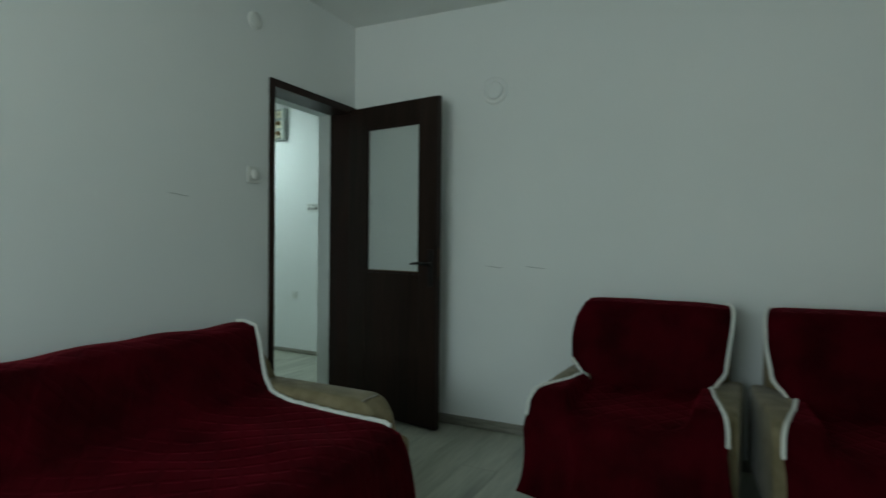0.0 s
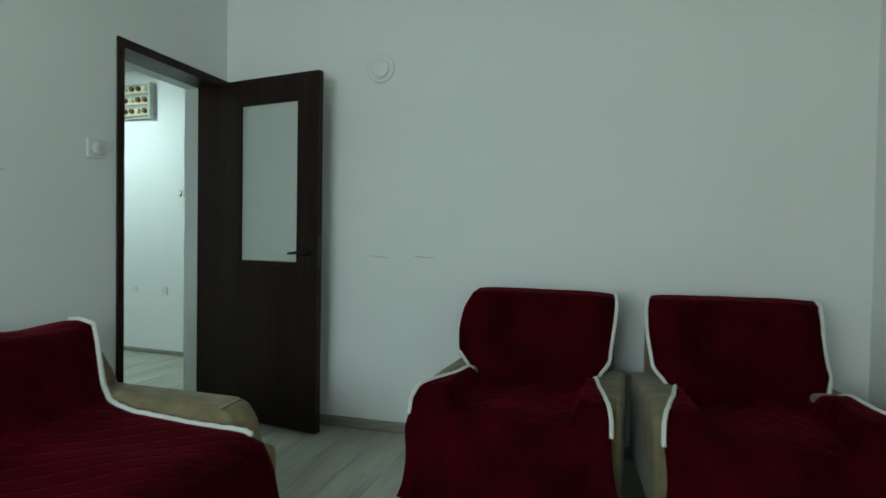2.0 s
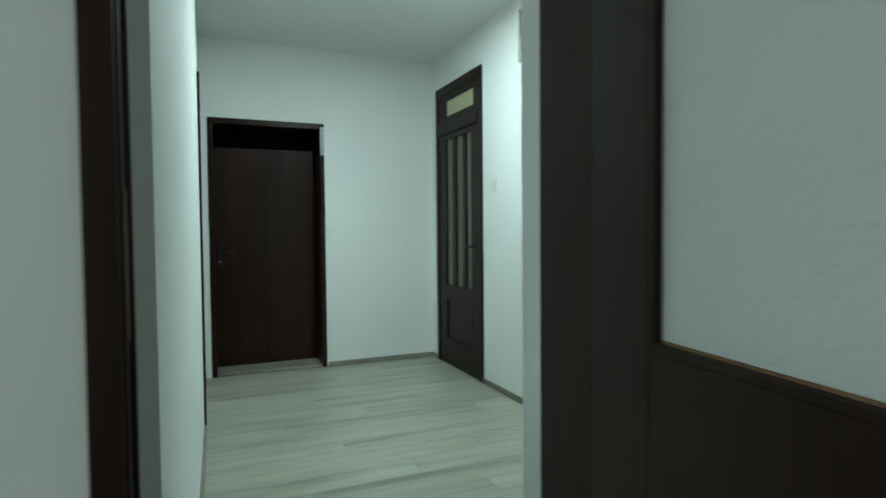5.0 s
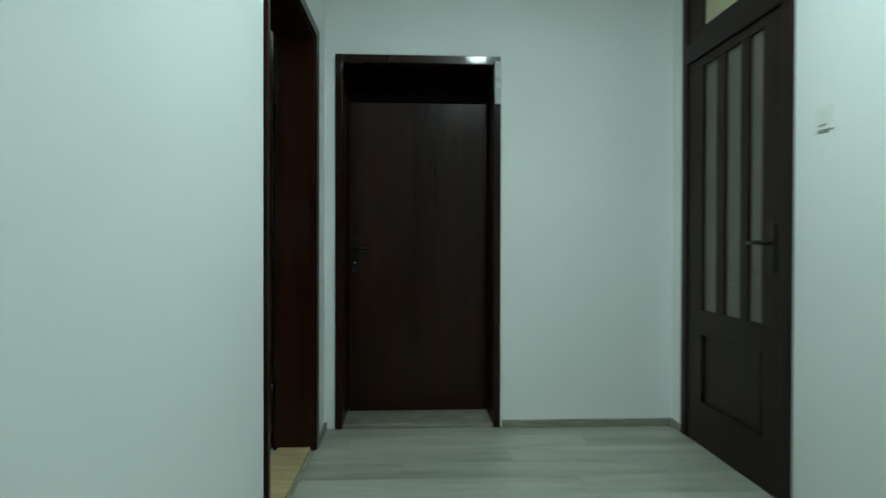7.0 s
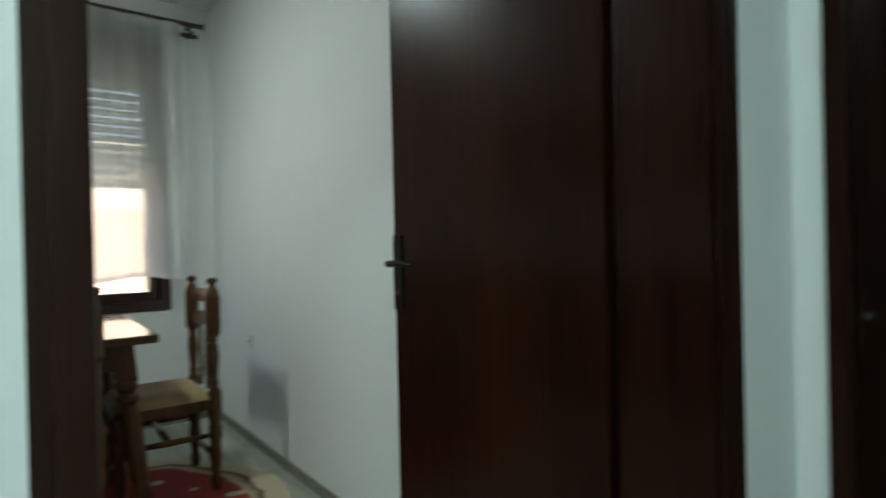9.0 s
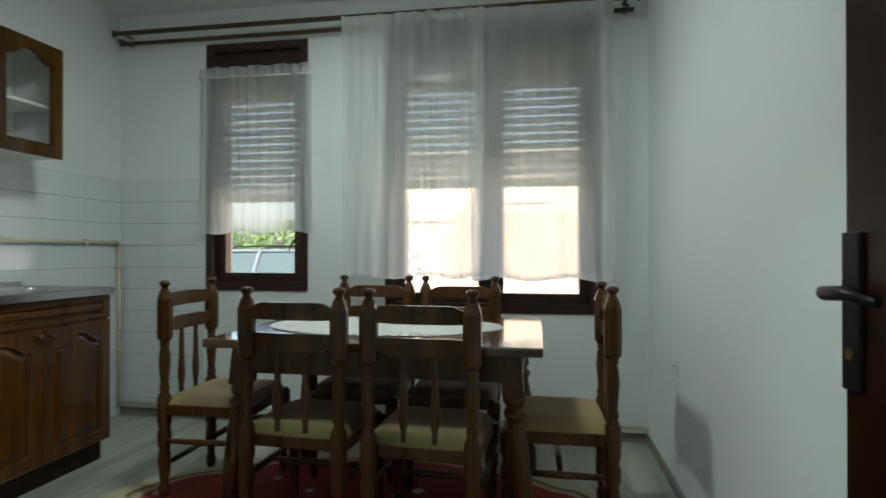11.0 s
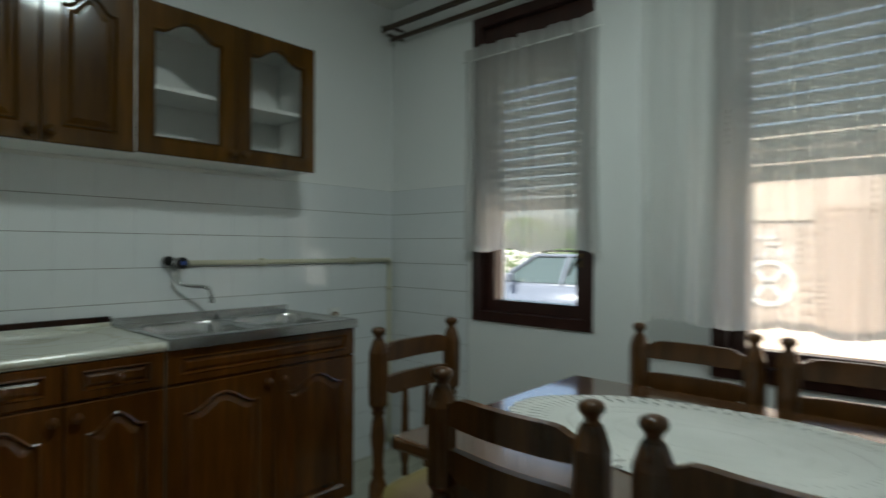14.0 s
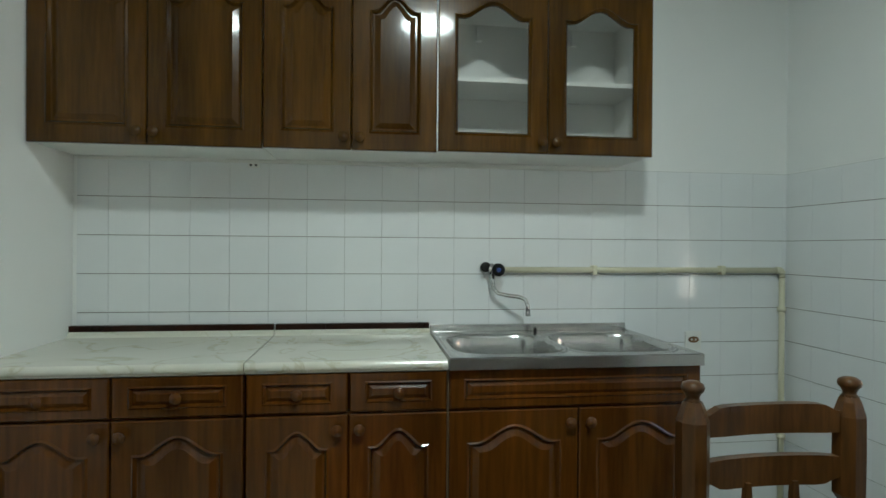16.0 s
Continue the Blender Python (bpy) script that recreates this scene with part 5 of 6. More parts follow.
RZ = 0.012
room = FLAT
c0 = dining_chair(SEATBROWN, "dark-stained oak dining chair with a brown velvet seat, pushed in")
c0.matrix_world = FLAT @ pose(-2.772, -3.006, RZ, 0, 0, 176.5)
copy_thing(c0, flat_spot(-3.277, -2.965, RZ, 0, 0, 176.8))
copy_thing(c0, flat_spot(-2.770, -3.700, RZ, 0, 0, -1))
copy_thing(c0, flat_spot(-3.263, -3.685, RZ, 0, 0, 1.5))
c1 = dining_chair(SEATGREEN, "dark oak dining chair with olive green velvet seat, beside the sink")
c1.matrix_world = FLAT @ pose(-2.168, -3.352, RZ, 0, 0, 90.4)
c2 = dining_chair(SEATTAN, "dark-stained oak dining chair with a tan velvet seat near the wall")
c2.matrix_world = FLAT @ pose(-3.772, -3.245, RZ, 0, 0, -90)

table = thing("dining_table", pose(-3.025, -3.358, RZ), "varnished oak dining table with turned legs on the rug", "table")
TW, TD = 0.68, 0.490
part("tabletop", box((-TW, -TD, 0.752), (TW, TD, 0.788), None, 0.008), TABLEWOOD, table, "glossy oak tabletop")
for sy in (-1, 1):
    part("apron", box((-TW + 0.12, sy * (TD - 0.09) - 0.012, 0.64), (TW - 0.12, sy * (TD - 0.09) + 0.012, 0.752), None, 0.004), CHAIRWOOD, table, "oak apron")
for sx in (-1, 1):
    part("apron", box((sx * (TW - 0.09) - 0.012, -TD + 0.12, 0.64), (sx * (TW - 0.09) + 0.012, TD - 0.12, 0.752), None, 0.004), CHAIRWOOD, table, "oak apron")
tl = [(0.028, 0.0), (0.036, 0.03), (0.040, 0.10), (0.030, 0.14), (0.036, 0.16), (0.042, 0.25), (0.040, 0.38), (0.032, 0.455), (0.045, 0.475), (0.045, 0.49), (0.030, 0.505), (0.044, 0.525), (0.044, 0.545), (0.034, 0.56)]
for sx in (-1, 1):
    for sy in (-1, 1):
        bm = lathe([(r, h * 1.07) for r, h in tl], 14)
        box((-0.042, -0.042, 0.59), (0.042, 0.042, 0.752), bm, 0.004)
        bmesh.ops.transform(bm, verts=bm.verts, matrix=Matrix.Shear('XY', 4, (-sx * 0.09, -sy * 0.05)))
        bmesh.ops.translate(bm, verts=bm.verts, vec=(sx * (TW - 0.06), sy * (TD - 0.085), 0))
        part("leg", bm, CHAIRWOOD, table, "splayed turned leg", False)


def lace_doily():
    """Scalloped oval with rings of openings."""
    bm = bmesh.new()
    A, B, n = 0.55, 0.335, 360
    radii = [0.0, 0.30, 0.312, 0.42, 0.432, 0.54, 0.552, 0.66, 0.674, 0.78, 0.80, 0.815, 0.90, 0.925, 1.0]
    rings = []
    for r in radii[1:]:
        row = []
        for i in range(n):
            a = 2 * math.pi * i / n
            s = 1 + (0.018 * abs(math.sin(a * 20)) if r > 0.9 else 0)
            row.append(bm.verts.new((A * r * s * math.cos(a), B * r * s * math.sin(a), 0.0015 * math.sin(7 * a + 9 * r))))
        rings.append(row)
    bm.faces.new(rings[0])
    for k, (a, b) in enumerate(zip(rings, rings[1:])):
        lacy = k in (0, 2, 4, 6, 8, 10, 12)
        for i in range(n):
            if lacy and (i + k) % 5 == 1:
                continue
            bm.faces.new((a[i], a[(i + 1) % n], b[(i + 1) % n], b[i]))
    bmesh.ops.recalc_face_normals(bm, faces=bm.faces)
    bmesh.ops.solidify(bm, geom=bm.faces[:], thickness=0.0015)
    return bm


do = part("lace_doily", lace_doily(), LACE)
do.matrix_world = FLAT @ pose(-2.967, -3.385, RZ + 0.7905, 0, 0, 2)
tagged(do, "white oval lace doily spread on the dining table", "doily")

rug = part("oval_rug", lathe([(1.0, 0.0), (1.004, 0.006), (0.99, 0.0105), (0.5, 0.011)], 96), RUG)
rug.data.transform(Matrix.Diagonal((1.30, 0.92, 1, 1)))
rug.matrix_world = FLAT @ pose(-2.95, -2.98, 0.001)
tagged(rug, "red oval rug with cream border under the dining table", "rug")


# ---- living room seating ----
def soft_box(lo, hi, bevel):
    bm = box(lo, hi)
    bmesh.ops.bevel(bm, geom=bm.edges[:], offset=bevel, segments=4, affect='EDGES', profile=0.5)
    return bm


def armchair(m, seed, label, right_sag):
    """Low upholstered armchair under a velvet throw; back at y = 0, front towards -y."""
    ac = thing("armchair", m, label, "armchair", "armchairs along the wall")
    part("base", soft_box((-0.265, -0.78, 0.10), (0.265, -0.08, 0.36), 0.03), BEIGE, ac)
    part("backrest", soft_box((-0.34, -0.20, 0.20), (0.34, -0.03, 0.80), 0.05), BEIGE, ac)
    for sx in (-1, 1):
        bm = bmesh.new()
        prof = [(-0.10, 0.12), (-0.75, 0.12), (-0.765, 0.30), (-0.745, 0.42), (-0.715, 0.475), (-0.67, 0.492), (-0.45, 0.496), (-0.12, 0.496)]
        slab(prof, 0.252 * sx, 0.400 * sx, bm, 'YZ')
        bmesh.ops.recalc_face_normals(bm, faces=bm.faces)
        bmesh.ops.bevel(bm, geom=bm.edges[:], offset=0.022, segments=3, affect='EDGES', profile=0.5)
        part("armrest", bm, BEIGE, ac, "beige upholstered armrest", True)
        for y in (-0.15, -0.76):
            part("foot", lathe([(0.016, 0), (0.02, 0.11)], 12, (sx * 0.29, y, 0)), DARKWOOD, ac, "", True)
    rng = random.Random(seed)
    ph = [rng.uniform(0, 6.28) for _ in range(6)]
    # the throw's run: over the back, down it, along the seat, down the front
    line = [(0.005, 0.60), (-0.005, 0.78), (-0.05, 0.835), (-0.12, 0.84), (-0.20, 0.825), (-0.255, 0.76), (-0.275, 0.66), (-0.30, 0.55), (-0.34, 0.465), (-0.42, 0.435), (-0.58, 0.425), (-0.72, 0.42), (-0.80, 0.40), (-0.845, 0.34), (-0.87, 0.25), (-0.89, 0.15), (-0.90, 0.09)]
    half = [0.325, 0.328, 0.33, 0.332, 0.334, 0.342, 0.350, 0.350, 0.284, 0.270, 0.292, 0.334, 0.378, 0.392, 0.395, 0.408, 0.418]

    def at(u, v):
        k = v * (len(line) - 1)
        i = min(int(k), len(line) - 2)
        f = k - i
        y = line[i][0] + (line[i + 1][0] - line[i][0]) * f
        z = line[i][1] + (line[i + 1][1] - line[i][1]) * f
        w = half[i] + (half[i + 1] - half[i]) * f
        s = (u - 0.5) * 2
        rag = 0.018 * math.sin(17 * v + ph[0] + (2 if s > 0 else 0)) * abs(s) ** 6
        x = s * (w + rag + (right_sag * max(0, s) * math.sin(math.pi * min(1, max(0, (v - 0.43) / 0.44)))))
        fold = 0.017 * math.sin(15 * s + 2 * math.sin(5 * s + ph[3]) + ph[1]) * max(0, v - 0.72) / 0.28 + 0.006 * math.sin(8 * s + 9 * v + ph[2])
        if v < 0.55:
            z -= 0.008 * abs(s) ** 5
            y += 0.015 * abs(s) ** 4 * (1 if v > 0.2 else 0) + fold
        elif v < 0.75:
            k2 = min(1.0, max(0.0, (abs(x) - 0.222) / 0.030))
            z += 0.082 * k2 * k2 * (3 - 2 * k2) * min(1, (v - 0.5) / 0.08) * min(1.0, (0.78 - v) / 0.06) + fold * 0.6
        else:
            y -= fold + 0.02 * (1 - abs(s))
        return Vector((x, y - 0.012, z + 0.012))
    part("throw", sheet(at, 36, 60, 0.004), VELVET, ac, "dark red quilted velvet throw", True)
    for u in (0.0, 1.0):
        last = 0.97 if u == 0.0 and right_sag else 0.765
        first = 0.44 if u == 1.0 and not right_sag else 0.08
        pts = [at(1 - u, first + (last - first) * i / 70) + Vector((0, -0.003, 0.001 + 0.002 * math.sin(i * 2.1))) for i in range(71)]
        part("fringe", sweep(pts, 0.0085, 6), TRIMWHITE, ac, "white fringe edging of the throw", True)
    return ac


room = LIVING
armchair(pose(1.935, -0.07, 0, 0, 0, -4), 4, "beige armchair covered by a dark red velvet throw", 0.0)
armchair(pose(2.735, -0.09, 0, 0, 0, 4), 9, "beige armchair under a dark red throw slipping to one side", 0.05)


def sofa():
    """Long low sofa along the wall, back at x = 0.03, seat towards +x."""
    so = thing("sofa", pose(0.03, -1.135, 0) @ Matrix.Diagonal((1, 1, 1.045, 1)), "long beige sofa under a white-edged dark red velvet throw", "sofa")
    part("base", soft_box((0.02, -1.98, 0.06), (1.06, -0.03, 0.33), 0.03), BEIGE, so)
    bk = bmesh.new()
    slab([(0.02, 0.20), (0.46, 0.20), (0.41, 0.38), (0.31, 0.54), (0.24, 0.630), (0.14, 0.670), (0.04, 0.655)], -1.98, -0.015, bk, 'XZ')
    bmesh.ops.recalc_face_normals(bk, faces=bk.faces)
    bmesh.ops.bevel(bk, geom=bk.edges[:], offset=0.03, segments=3, affect='EDGES', profile=0.5)
    part("backrest", bk, BEIGE, so, "sloping beige backrest", True)
    for y0 in (-0.165, -2.02):
        prof = [(0.02, 0.08), (0.985, 0.08), (0.995, 0.28), (0.965, 0.40), (0.925, 0.458), (0.875, 0.474), (0.60, 0.478), (0.36, 0.480), (0.10, 0.49)]
        bm = bmesh.new()
        slab(prof, y0, y0 + 0.165, bm, 'XZ')
        bmesh.ops.recalc_face_normals(bm, faces=bm.faces)
        bmesh.ops.bevel(bm, geom=bm.edges[:], offset=0.03, segments=3, affect='EDGES', profile=0.5)
        part("armrest", bm, BEIGE, so, "beige corded armrest", True)
    line = [(0.0, 0.52), (0.0, 0.66), (0.06, 0.690), (0.15, 0.694), (0.225, 0.678), (0.275, 0.634), (0.325, 0.562), (0.375, 0.498), (0.44, 0.448), (0.56, 0.418), (0.78, 0.406), (1.01, 0.402), (1.085, 0.372), (1.12, 0.29), (1.14, 0.18), (1.15, 0.08)]

    def at(u, v):
        k = v * (len(line) - 1)
        i = min(int(k), len(line) - 2)
        f = k - i
        x = line[i][0] + (line[i + 1][0] - line[i][0]) * f
        z = line[i][1] + (line[i + 1][1] - line[i][1]) * f
        end = -0.04 if v < 0.26 else -0.04 - 0.15 * min(1, (v - 0.26) / 0.30) if v < 0.7 else -0.19 + 0.03 * (v - 0.7) / 0.3
        y = end + (-1.85 - end) * u
        fold = 0.010 * math.sin(21 * u + 3) * max(0, v - 0.75) / 0.25
        wr = 0.004 * math.sin(31 * u + 11 * v) + 0.004 * math.sin(14 * u - 19 * v)
        return Vector((x + fold * 1.5 + 0.008, y, z + 0.010 + wr))
    part("throw", sheet(at, 90, 70, 0.004), VELVET, so, "dark red quilted velvet throw", True)
    pts = [at(0.0, 0.16 + 0.60 * i / 80) + Vector((0.001, 0.003, 0.003 + 0.002 * math.sin(i * 2.3))) for i in range(81)]
    part("fringe", sweep(pts, 0.010, 6), TRIMWHITE, so, "white fringe edging of the throw", True)
    for x in (0.12, 0.95):
        for y in (-0.12, -1.88):
            part("foot", lathe([(0.02, 0), (0.024, 0.07)], 12, (x, y, 0)), DARKWOOD, so, "", True)


sofa()
for k, (x, z, a, h) in enumerate(((3.325, 0.0, -0.05, 0.055), (3.285, 0.0, -0.12, 0.040), (3.322, 0.056, -0.02, 0.038))):
    lath = thing("skirting_lath", pose(x, -0.06 + a, z), "loose grey oak skirting lath lying along the wall", "lath", "loose laths by the wall")
    part("strip", box((-0.018, -1.25, 0), (0.018, 0, h), None, 0.003), SKIRT, lath)
yr = bmesh.new()
rng = random.Random(2)
lathe([(0.40, 0.0), (0.405, 0.006), (0.39, 0.016), (0.05, 0.018)], 60, (0, 0, 0), yr)
yrug = part("round_rug", yr, YELLOWRUG)
yrug.matrix_world = LIVING @ pose(1.46, -1.27, 0.001)
tagged(yrug, "small round yellow shaggy rug with a pale fringe", "rug")


# ---- outside ----
GZ = -0.25
room = FLAT
ASPHALT = paint("pale_concrete_yard", (0.55, 0.53, 0.48), 0.9, 0.2, 3, 200, 0.4)
structure("ground", boxes([((-400, -800, GZ - 0.2), (400, -4.70, GZ))]), ASPHALT, "sunlit pale concrete yard outside the windows", "ground")
PLASTER = paint("pink_brick_plaster", (0.52, 0.43, 0.36), 0.9, 0.18, 2.5, 60, 0.4)
CONC = paint("pale_concrete_band", (0.55, 0.50, 0.42), 0.9, 0.1, 3)
WHITEPAINT = paint("white_spray_paint", (0.80, 0.80, 0.78), 0.7, 0.05)
gar = thing("garage_building", pose(-2.35, -10.0, GZ), "low brick garage with pale bands and white graffiti", "building")
part("wall", box((-4.6, -4.0, 0), (2.0, 0, 2.9)), PLASTER, gar, "sunlit pinkish brick wall")
part("roof", box((-4.75, -4.1, 2.9), (2.15, 0.18, 3.05), None, 0.02), CONC, gar, "flat concrete roof edge")
part("lintel", box((0.13, 0.0, 1.91), (1.35, 0.03, 2.34), None, 0.005), CONC, gar, "pale painted panel")
part("lintel", box((-1.50, 0.0, 2.20), (-0.60, 0.03, 2.50), None, 0.005), CONC, gar, "pale concrete band")


def lettering(text, size, parent, x, z):
    cu = bpy.data.curves.new("lettering", 'FONT')
    cu.body, cu.size, cu.extrude = text, size, 0.004
    tmp = bpy.data.objects.new("lettering_curve", cu)
    scene.collection.objects.link(tmp)
    me = bpy.data.meshes.new_from_object(tmp.evaluated_get(bpy.context.evaluated_depsgraph_get()))
    bpy.data.objects.remove(tmp)
    me.materials.clear()
    me.materials.append(WHITEPAINT)
    ob = new("graffiti_letters", me)
    ob.parent = parent
    ob.matrix_basis = pose(x, 0.017, z, 90, 0, 180)
    return ob


lettering("HE", 0.30, gar, 0.86, 1.60)
lettering("KIRAJ!", 0.205, gar, 0.86, 1.43)
ringbm = bmesh.new()
n = 40
circ = [(math.cos(2 * math.pi * i / n), math.sin(2 * math.pi * i / n)) for i in range(n + 1)]
for (ax, az), (bx, bz) in zip(circ, circ[1:]):
    slab([(0.24 * ax, 0.24 * az), (0.30 * ax, 0.30 * az), (0.30 * bx, 0.30 * bz), (0.24 * bx, 0.24 * bz)], 0.0, 0.004, ringbm)
for s in (-1, 1):
    slab([(-0.19 * s, -0.16), (-0.14 * s, -0.19), (0.19 * s, 0.16), (0.14 * s, 0.19)], 0.0, 0.004, ringbm)
bmesh.ops.recalc_face_normals(ringbm, faces=ringbm.faces)
rg = part("graffiti_sign", ringbm, WHITEPAINT, gar, "white sprayed circle with a cross")
rg.matrix_basis = pose(0.62, 0.014, 1.12)

# brick courses on the garage's face
BRICK = paint("brick_face", (0.50, 0.385, 0.30), 0.9, 0.22, 4, 80, 0.3)


def car(m):
    """Parked estate car: body shell, glasshouse, roof rails, wheels."""
    c = thing("parked_car", m, "blue-grey estate car parked in the sunlit yard", "car")
    PAINTC = paint("blue_grey_car_paint", (0.13, 0.155, 0.20), 0.30, 0.03, 3, 60, 0.0, metal=0.1, coat=0.3)
    WIN = paint("dark_car_glass", (0.06, 0.085, 0.085), 0.08, 0.05, 2, 30, 0.0, coat=0.5)
    RUB = paint("tyre_rubber", (0.02, 0.02, 0.02), 0.8, 0.1)
    low = [(-2.2, 0.30), (-2.22, 0.62), (-2.1, 0.82), (-1.2, 0.93), (2.05, 0.98), (2.2, 0.75), (2.2, 0.32)]
    bm = slab(low, -0.85, 0.85)
    bmesh.ops.recalc_face_normals(bm, faces=bm.faces)
    bmesh.ops.bevel(bm, geom=bm.edges[:], offset=0.07, segments=3, affect='EDGES')
    part("body", bm, PAINTC, c, "blue-grey painted body", True)
    cab = bmesh.new()
    v = [cab.verts.new(p) for p in ((-1.15, -0.80, 0.90), (2.02, -0.80, 0.94), (2.02, 0.80, 0.94), (-1.15, 0.80, 0.90), (-0.38, -0.62, 1.40), (1.72, -0.62, 1.42), (1.72, 0.62, 1.42), (-0.38, 0.62, 1.40))]
    for f in ((0, 1, 5, 4), (1, 2, 6, 5), (2, 3, 7, 6), (3, 0, 4, 7)):
        cab.faces.new([v[i] for i in f])
    cab.faces.new(v[:4])
    cab.faces.new(v[4:])
    bmesh.ops.bevel(cab, geom=cab.edges[:], offset=0.03, segments=2, affect='EDGES')
    part("glasshouse", cab, WIN, c, "dark side windows")
    rf = box((-0.42, -0.63, 1.40), (1.78, 0.63, 1.445), None, 0.02)
    part("roof", rf, PAINTC, c, "blue-grey roof")
    for sy in (-1, 1):
        for a, b in (((-1.12, 0.92), (-0.36, 1.42)), ((0.35, 0.94), (0.40, 1.42)), ((1.30, 0.95), (1.22, 1.42)), ((2.0, 0.95), (1.74, 1.42))):
            part("pillar", sweep([(a[0], sy * 0.81, a[1]), (b[0], sy * 0.635, b[1])], 0.035, 8), PAINTC, c)
        part("roof_rail", sweep([(-0.3, sy * 0.56, 1.44), (-0.2, sy * 0.56, 1.50), (1.5, sy * 0.56, 1.51), (1.65, sy * 0.56, 1.45)], 0.016, 8), BLACKMETAL, c, "", True)
        part("mirror", soft_box((-0.80, sy * 0.95 - 0.09, 0.95), (-0.66, sy * 0.95 + 0.09, 1.09), 0.03), PAINTC, c, "", True)
        for x in (-1.35, 1.35):
            w = part("wheel", lathe([(0.20, -0.09), (0.31, -0.10), (0.325, 0), (0.31, 0.10), (0.20, 0.09)], 28, (x, sy * 0.80, 0.325), None, 1, 'Y'), RUB, c, "black tyre", True)
            part("rim", lathe([(0.20, -0.095), (0.17, -0.07), (0.05, -0.08), (0.05, 0.08), (0.17, 0.07), (0.20, 0.095)], 20, (x, sy * 0.80, 0.325), None, 1, 'Y'), CHROME, w, "", True)
    part("headlight", soft_box((-2.21, 0.5, 0.62), (-2.05, 0.82, 0.76), 0.03), GLASS, c)
    part("headlight", soft_box((-2.21, -0.82, 0.62), (-2.05, -0.5, 0.76), 0.03), GLASS, c)


car(pose(1.7, -11.2, GZ, 0, 0, 172))


LEAF = paint("sunlit_leaf", (0.10, 0.17, 0.045), 0.6, 0.35, 1.5)
def shrub(m, w, h, seed, label):
    rng = random.Random(seed)
    s = thing("shrub", m, label, "shrub", "shrubs along the yard")
    st = bmesh.new()
    for _ in range(9):
        a, b = rng.uniform(0, 6.28), rng.uniform(0.2, 0.8)
        sweep([(0, 0, 0), (0.25 * w * b * math.cos(a), 0.25 * w * b * math.sin(a), h * 0.4), (0.5 * w * b * math.cos(a + 0.4), 0.5 * w * b * math.sin(a + 0.4), h * rng.uniform(0.6, 0.9))], [0.03, 0.02, 0.006], 5, st)
    part("stem", st, wood("bark", (0.05, 0.035, 0.02), (0.12, 0.09, 0.06), 0.9), s)
    verts, faces = [], []
    for _ in range(2600):
        a, r, q = rng.uniform(0, 6.28), rng.uniform(0.25, 1) ** 0.5, rng.uniform(0.02, 1)
        prof = math.sin(math.pi * min(1, 0.15 + 0.85 * q)) ** 0.5 * (0.85 + 0.25 * math.sin(3 * a + seed) * math.cos(5 * q + seed))
        p = Vector((0.5 * w * r * prof * math.cos(a), 0.5 * w * r * prof * math.sin(a), h * q))
        q1 = Euler((rng.uniform(0, 6), rng.uniform(0, 6), rng.uniform(0, 6))).to_matrix()
        k = len(verts)
        z = rng.uniform(0.04, 0.085)
        verts += [p + q1 @ Vector(o) * z for o in ((-1, 0, 0), (0, -0.5, 0.1), (1, 0, 0), (0, 0.5, 0.1))]
        faces.append((k, k + 1, k + 2, k + 3))
    me = bpy.data.meshes.new("foliage")
    me.from_pydata([tuple(v) for v in verts], [], faces)
    me.materials.append(LEAF)
    fo = new("foliage", me)
    fo.parent = s


for i, (x, y, w, h) in enumerate(((0.4, -14.5, 3.2, 1.9), (2.9, -15.0, 3.6, 2.2), (5.6, -15.5, 4.0, 2.4), (1.7, -17.5, 4.0, 2.8), (8.6, -15.0, 3.8, 2.2))):
    shrub(pose(x, y, GZ), w, h, i + 3, "bushy green shrub in the sunlit yard")


# ---- pieces of the garage wall, the floors and the tiling ----
brick_bm = box((-0.118, 0.0, 0.0), (0.118, 0.012, 0.058), None, 0.004)
brick_me = bpy.data.meshes.new("brick")
brick_bm.to_mesh(brick_me)
brick_bm.free()
brick_me.materials.append(BRICK)
gw = [o for o in gar.children if o.name.startswith("wall")][0]
for r in range(22):
    for c in range(12):
        b = new("brick", brick_me)
        b.parent = gw
        b.location = (-2.75 + 0.25 * c + (0.125 if r % 2 else 0) , 0.0, 0.55 + 0.07 * r)


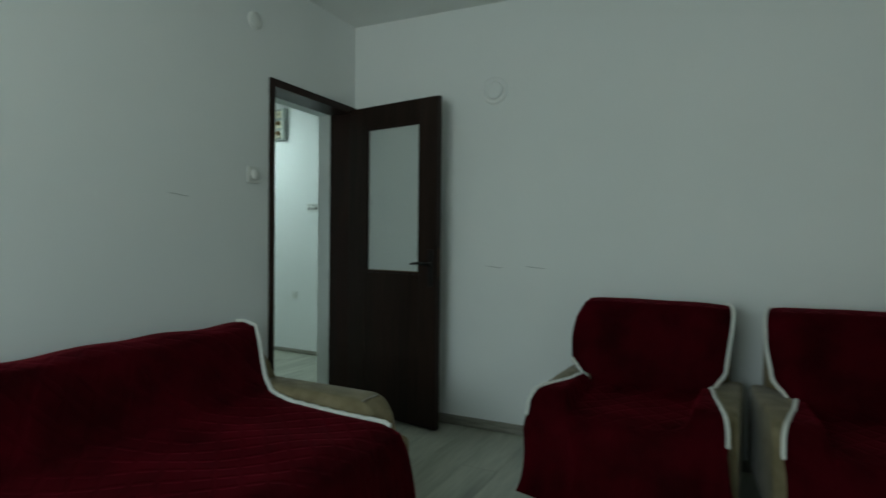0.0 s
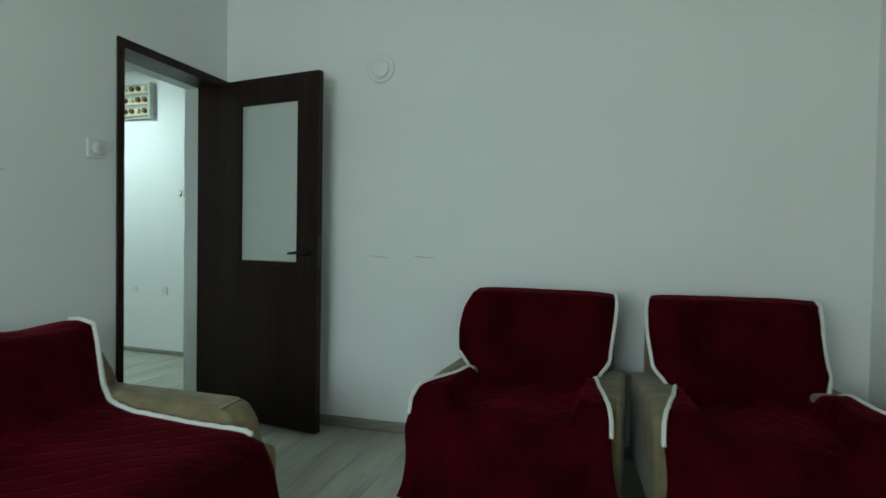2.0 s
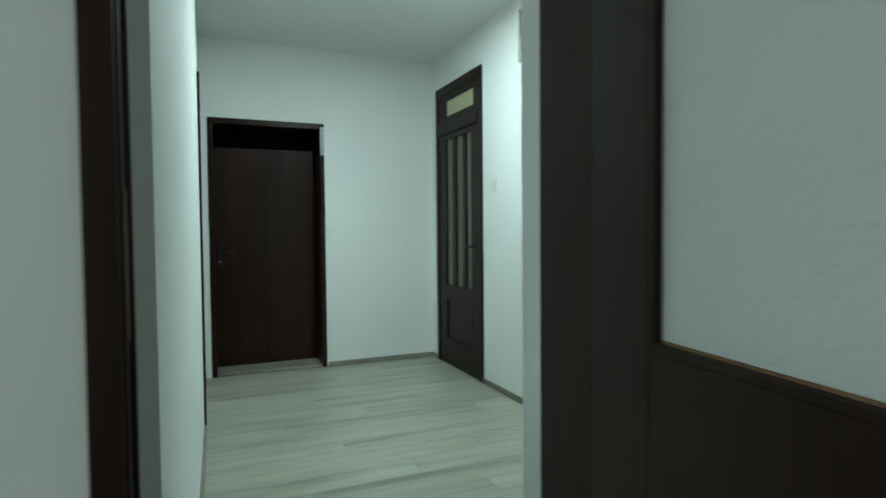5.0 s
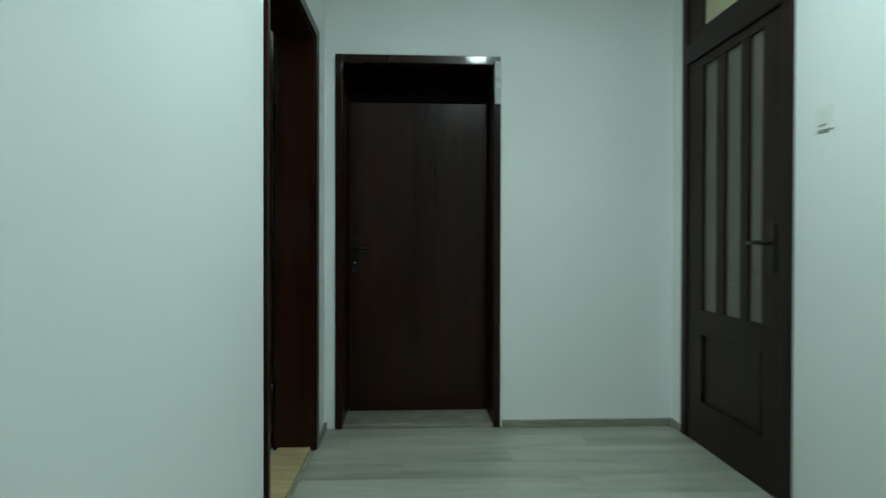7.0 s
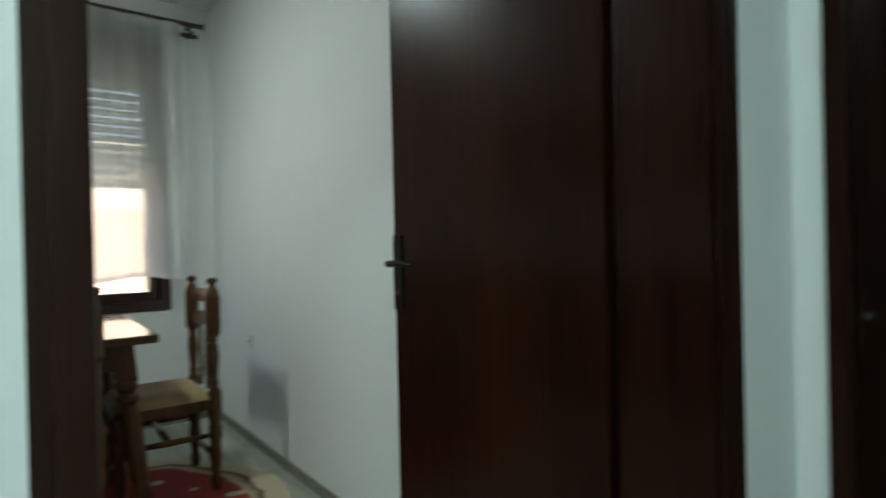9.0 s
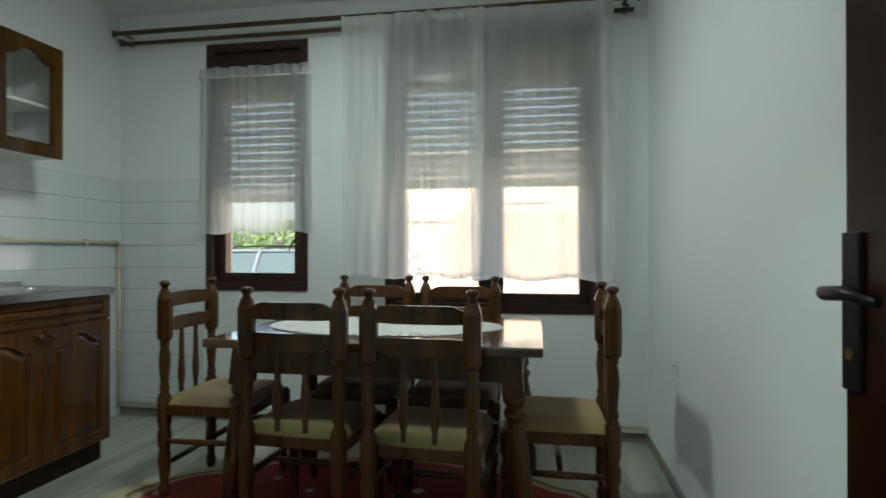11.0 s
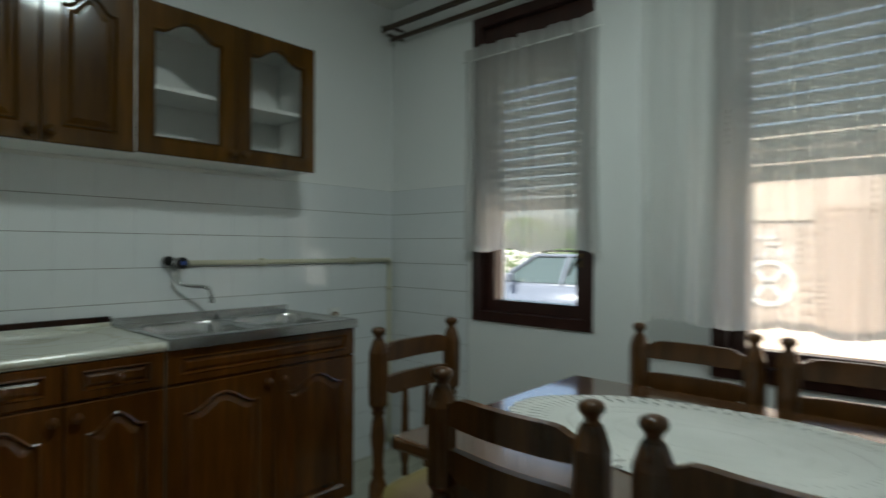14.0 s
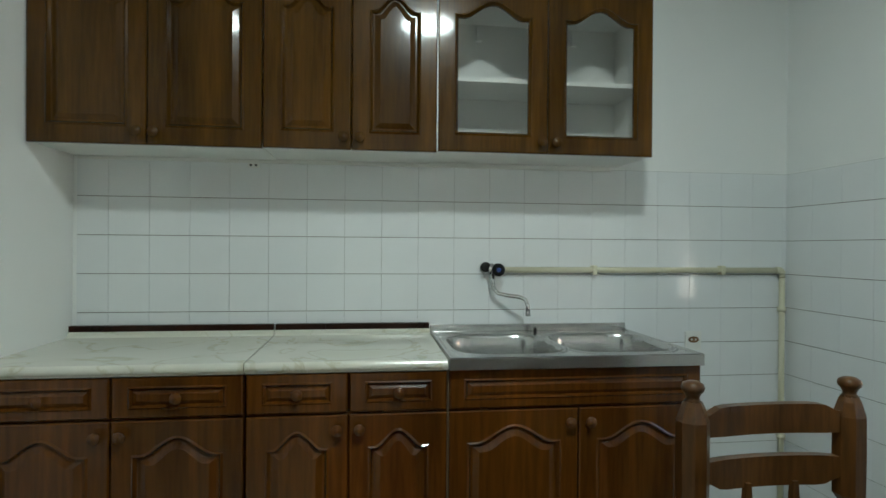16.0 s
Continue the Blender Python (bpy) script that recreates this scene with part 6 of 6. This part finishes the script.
def plank_floor(name, x0, x1, y0, y1, seed, label, drop=0.0):
    """Laminate planks lying along y, each with eased edges."""
    rng = random.Random(seed)
    fl = thing(name, pose(0, 0, -drop), label, "floor", kind="structure")
    pw, pl = 0.193, 1.285
    full = {}
    x, row = x0, 0
    while x < x1 - 0.001:
        w = min(pw, x1 - x)
        y = y0 - (0, 0.43, 0.86, 0.21, 0.64)[row % 5] * pl
        while y < y1:
            a, b = max(y, y0), min(y + pl, y1)
            if b - a > 0.02:
                key = (round(w, 3), round(b - a, 3))
                if key not in full:
                    bm = box((0.0005, 0.0005, -0.010), (w - 0.0005, b - a - 0.0005, 0.0), None, 0.0012)
                    me = bpy.data.meshes.new("plank")
                    bm.to_mesh(me)
                    bm.free()
                    me.materials.append(FLOORMAT)
                    full[key] = me
                o = new("plank", full[key])
                o.parent = fl
                o.location = (x, a, 0)
            y += pl
        x += pw
        row += 1
    return fl


room = LIVING
plank_floor("floor_living", -0.30, LX, LY, 0.0, 1, "grey oak laminate floor laid in long planks")
room = FLAT
plank_floor("floor_hall", HX0 - 0.25, -0.40, HY0, HY1, 2, "grey oak laminate floor laid across the hall", 0.003)
plank_floor("floor_kitchen", KX0, KX1, KY0, HY0, 3, "grey oak laminate floor of the kitchen")

TP = 0.1525
def tiling(name, m, columns, rows, z_top, label, first=1.0):
    """Glazed tiles in a straight grid over a grout bed; local x along the wall, face towards -y."""
    t = thing(name, m, label, "tiles", kind="structure")
    part("grout", box((0, -0.0035, 0), (columns * TP, 0, z_top)), GROUT, t)
    full = {}
    for r in range(rows + 1):
        z1 = z_top - r * TP
        z0 = max(0.0, z1 - TP)
        if z1 < 0.03:
            break
        for c in range(int(math.ceil(columns + 1 - first))):
            a = max(0.0, (c - 1 + first) * TP)
            w = min(TP if c else TP * first, columns * TP - a)
            key = (round(w, 3), round(z1 - z0, 3))
            if key not in full:
                bm = box((0.0004, -0.007, 0.0013), (w - 0.0004, -0.001, z1 - z0 - 0.0013), None, 0.0008)
                me = bpy.data.meshes.new("tile")
                bm.to_mesh(me)
                bm.free()
                me.materials.append(TILE)
                full[key] = me
            o = new("tile", full[key])
            o.parent = t
            o.matrix_basis = pose(a, 0, z0, random.uniform(-0.15, 0.15), 0, random.uniform(-0.15, 0.15))


tiling("wall_tiles_east", pose(KX1 - 0.0005, -1.318, 0, 0, 0, -90), 19.9, 10, 1.655, "white glazed wall tiles behind the worktop and sink", 0.76)
tiling("wall_tiles_south", pose(KX1 - 0.008, KY0 + 0.0005, 0, 0, 0, 180), 4.17, 10, 1.655, "white glazed wall tiles beside the narrow window")
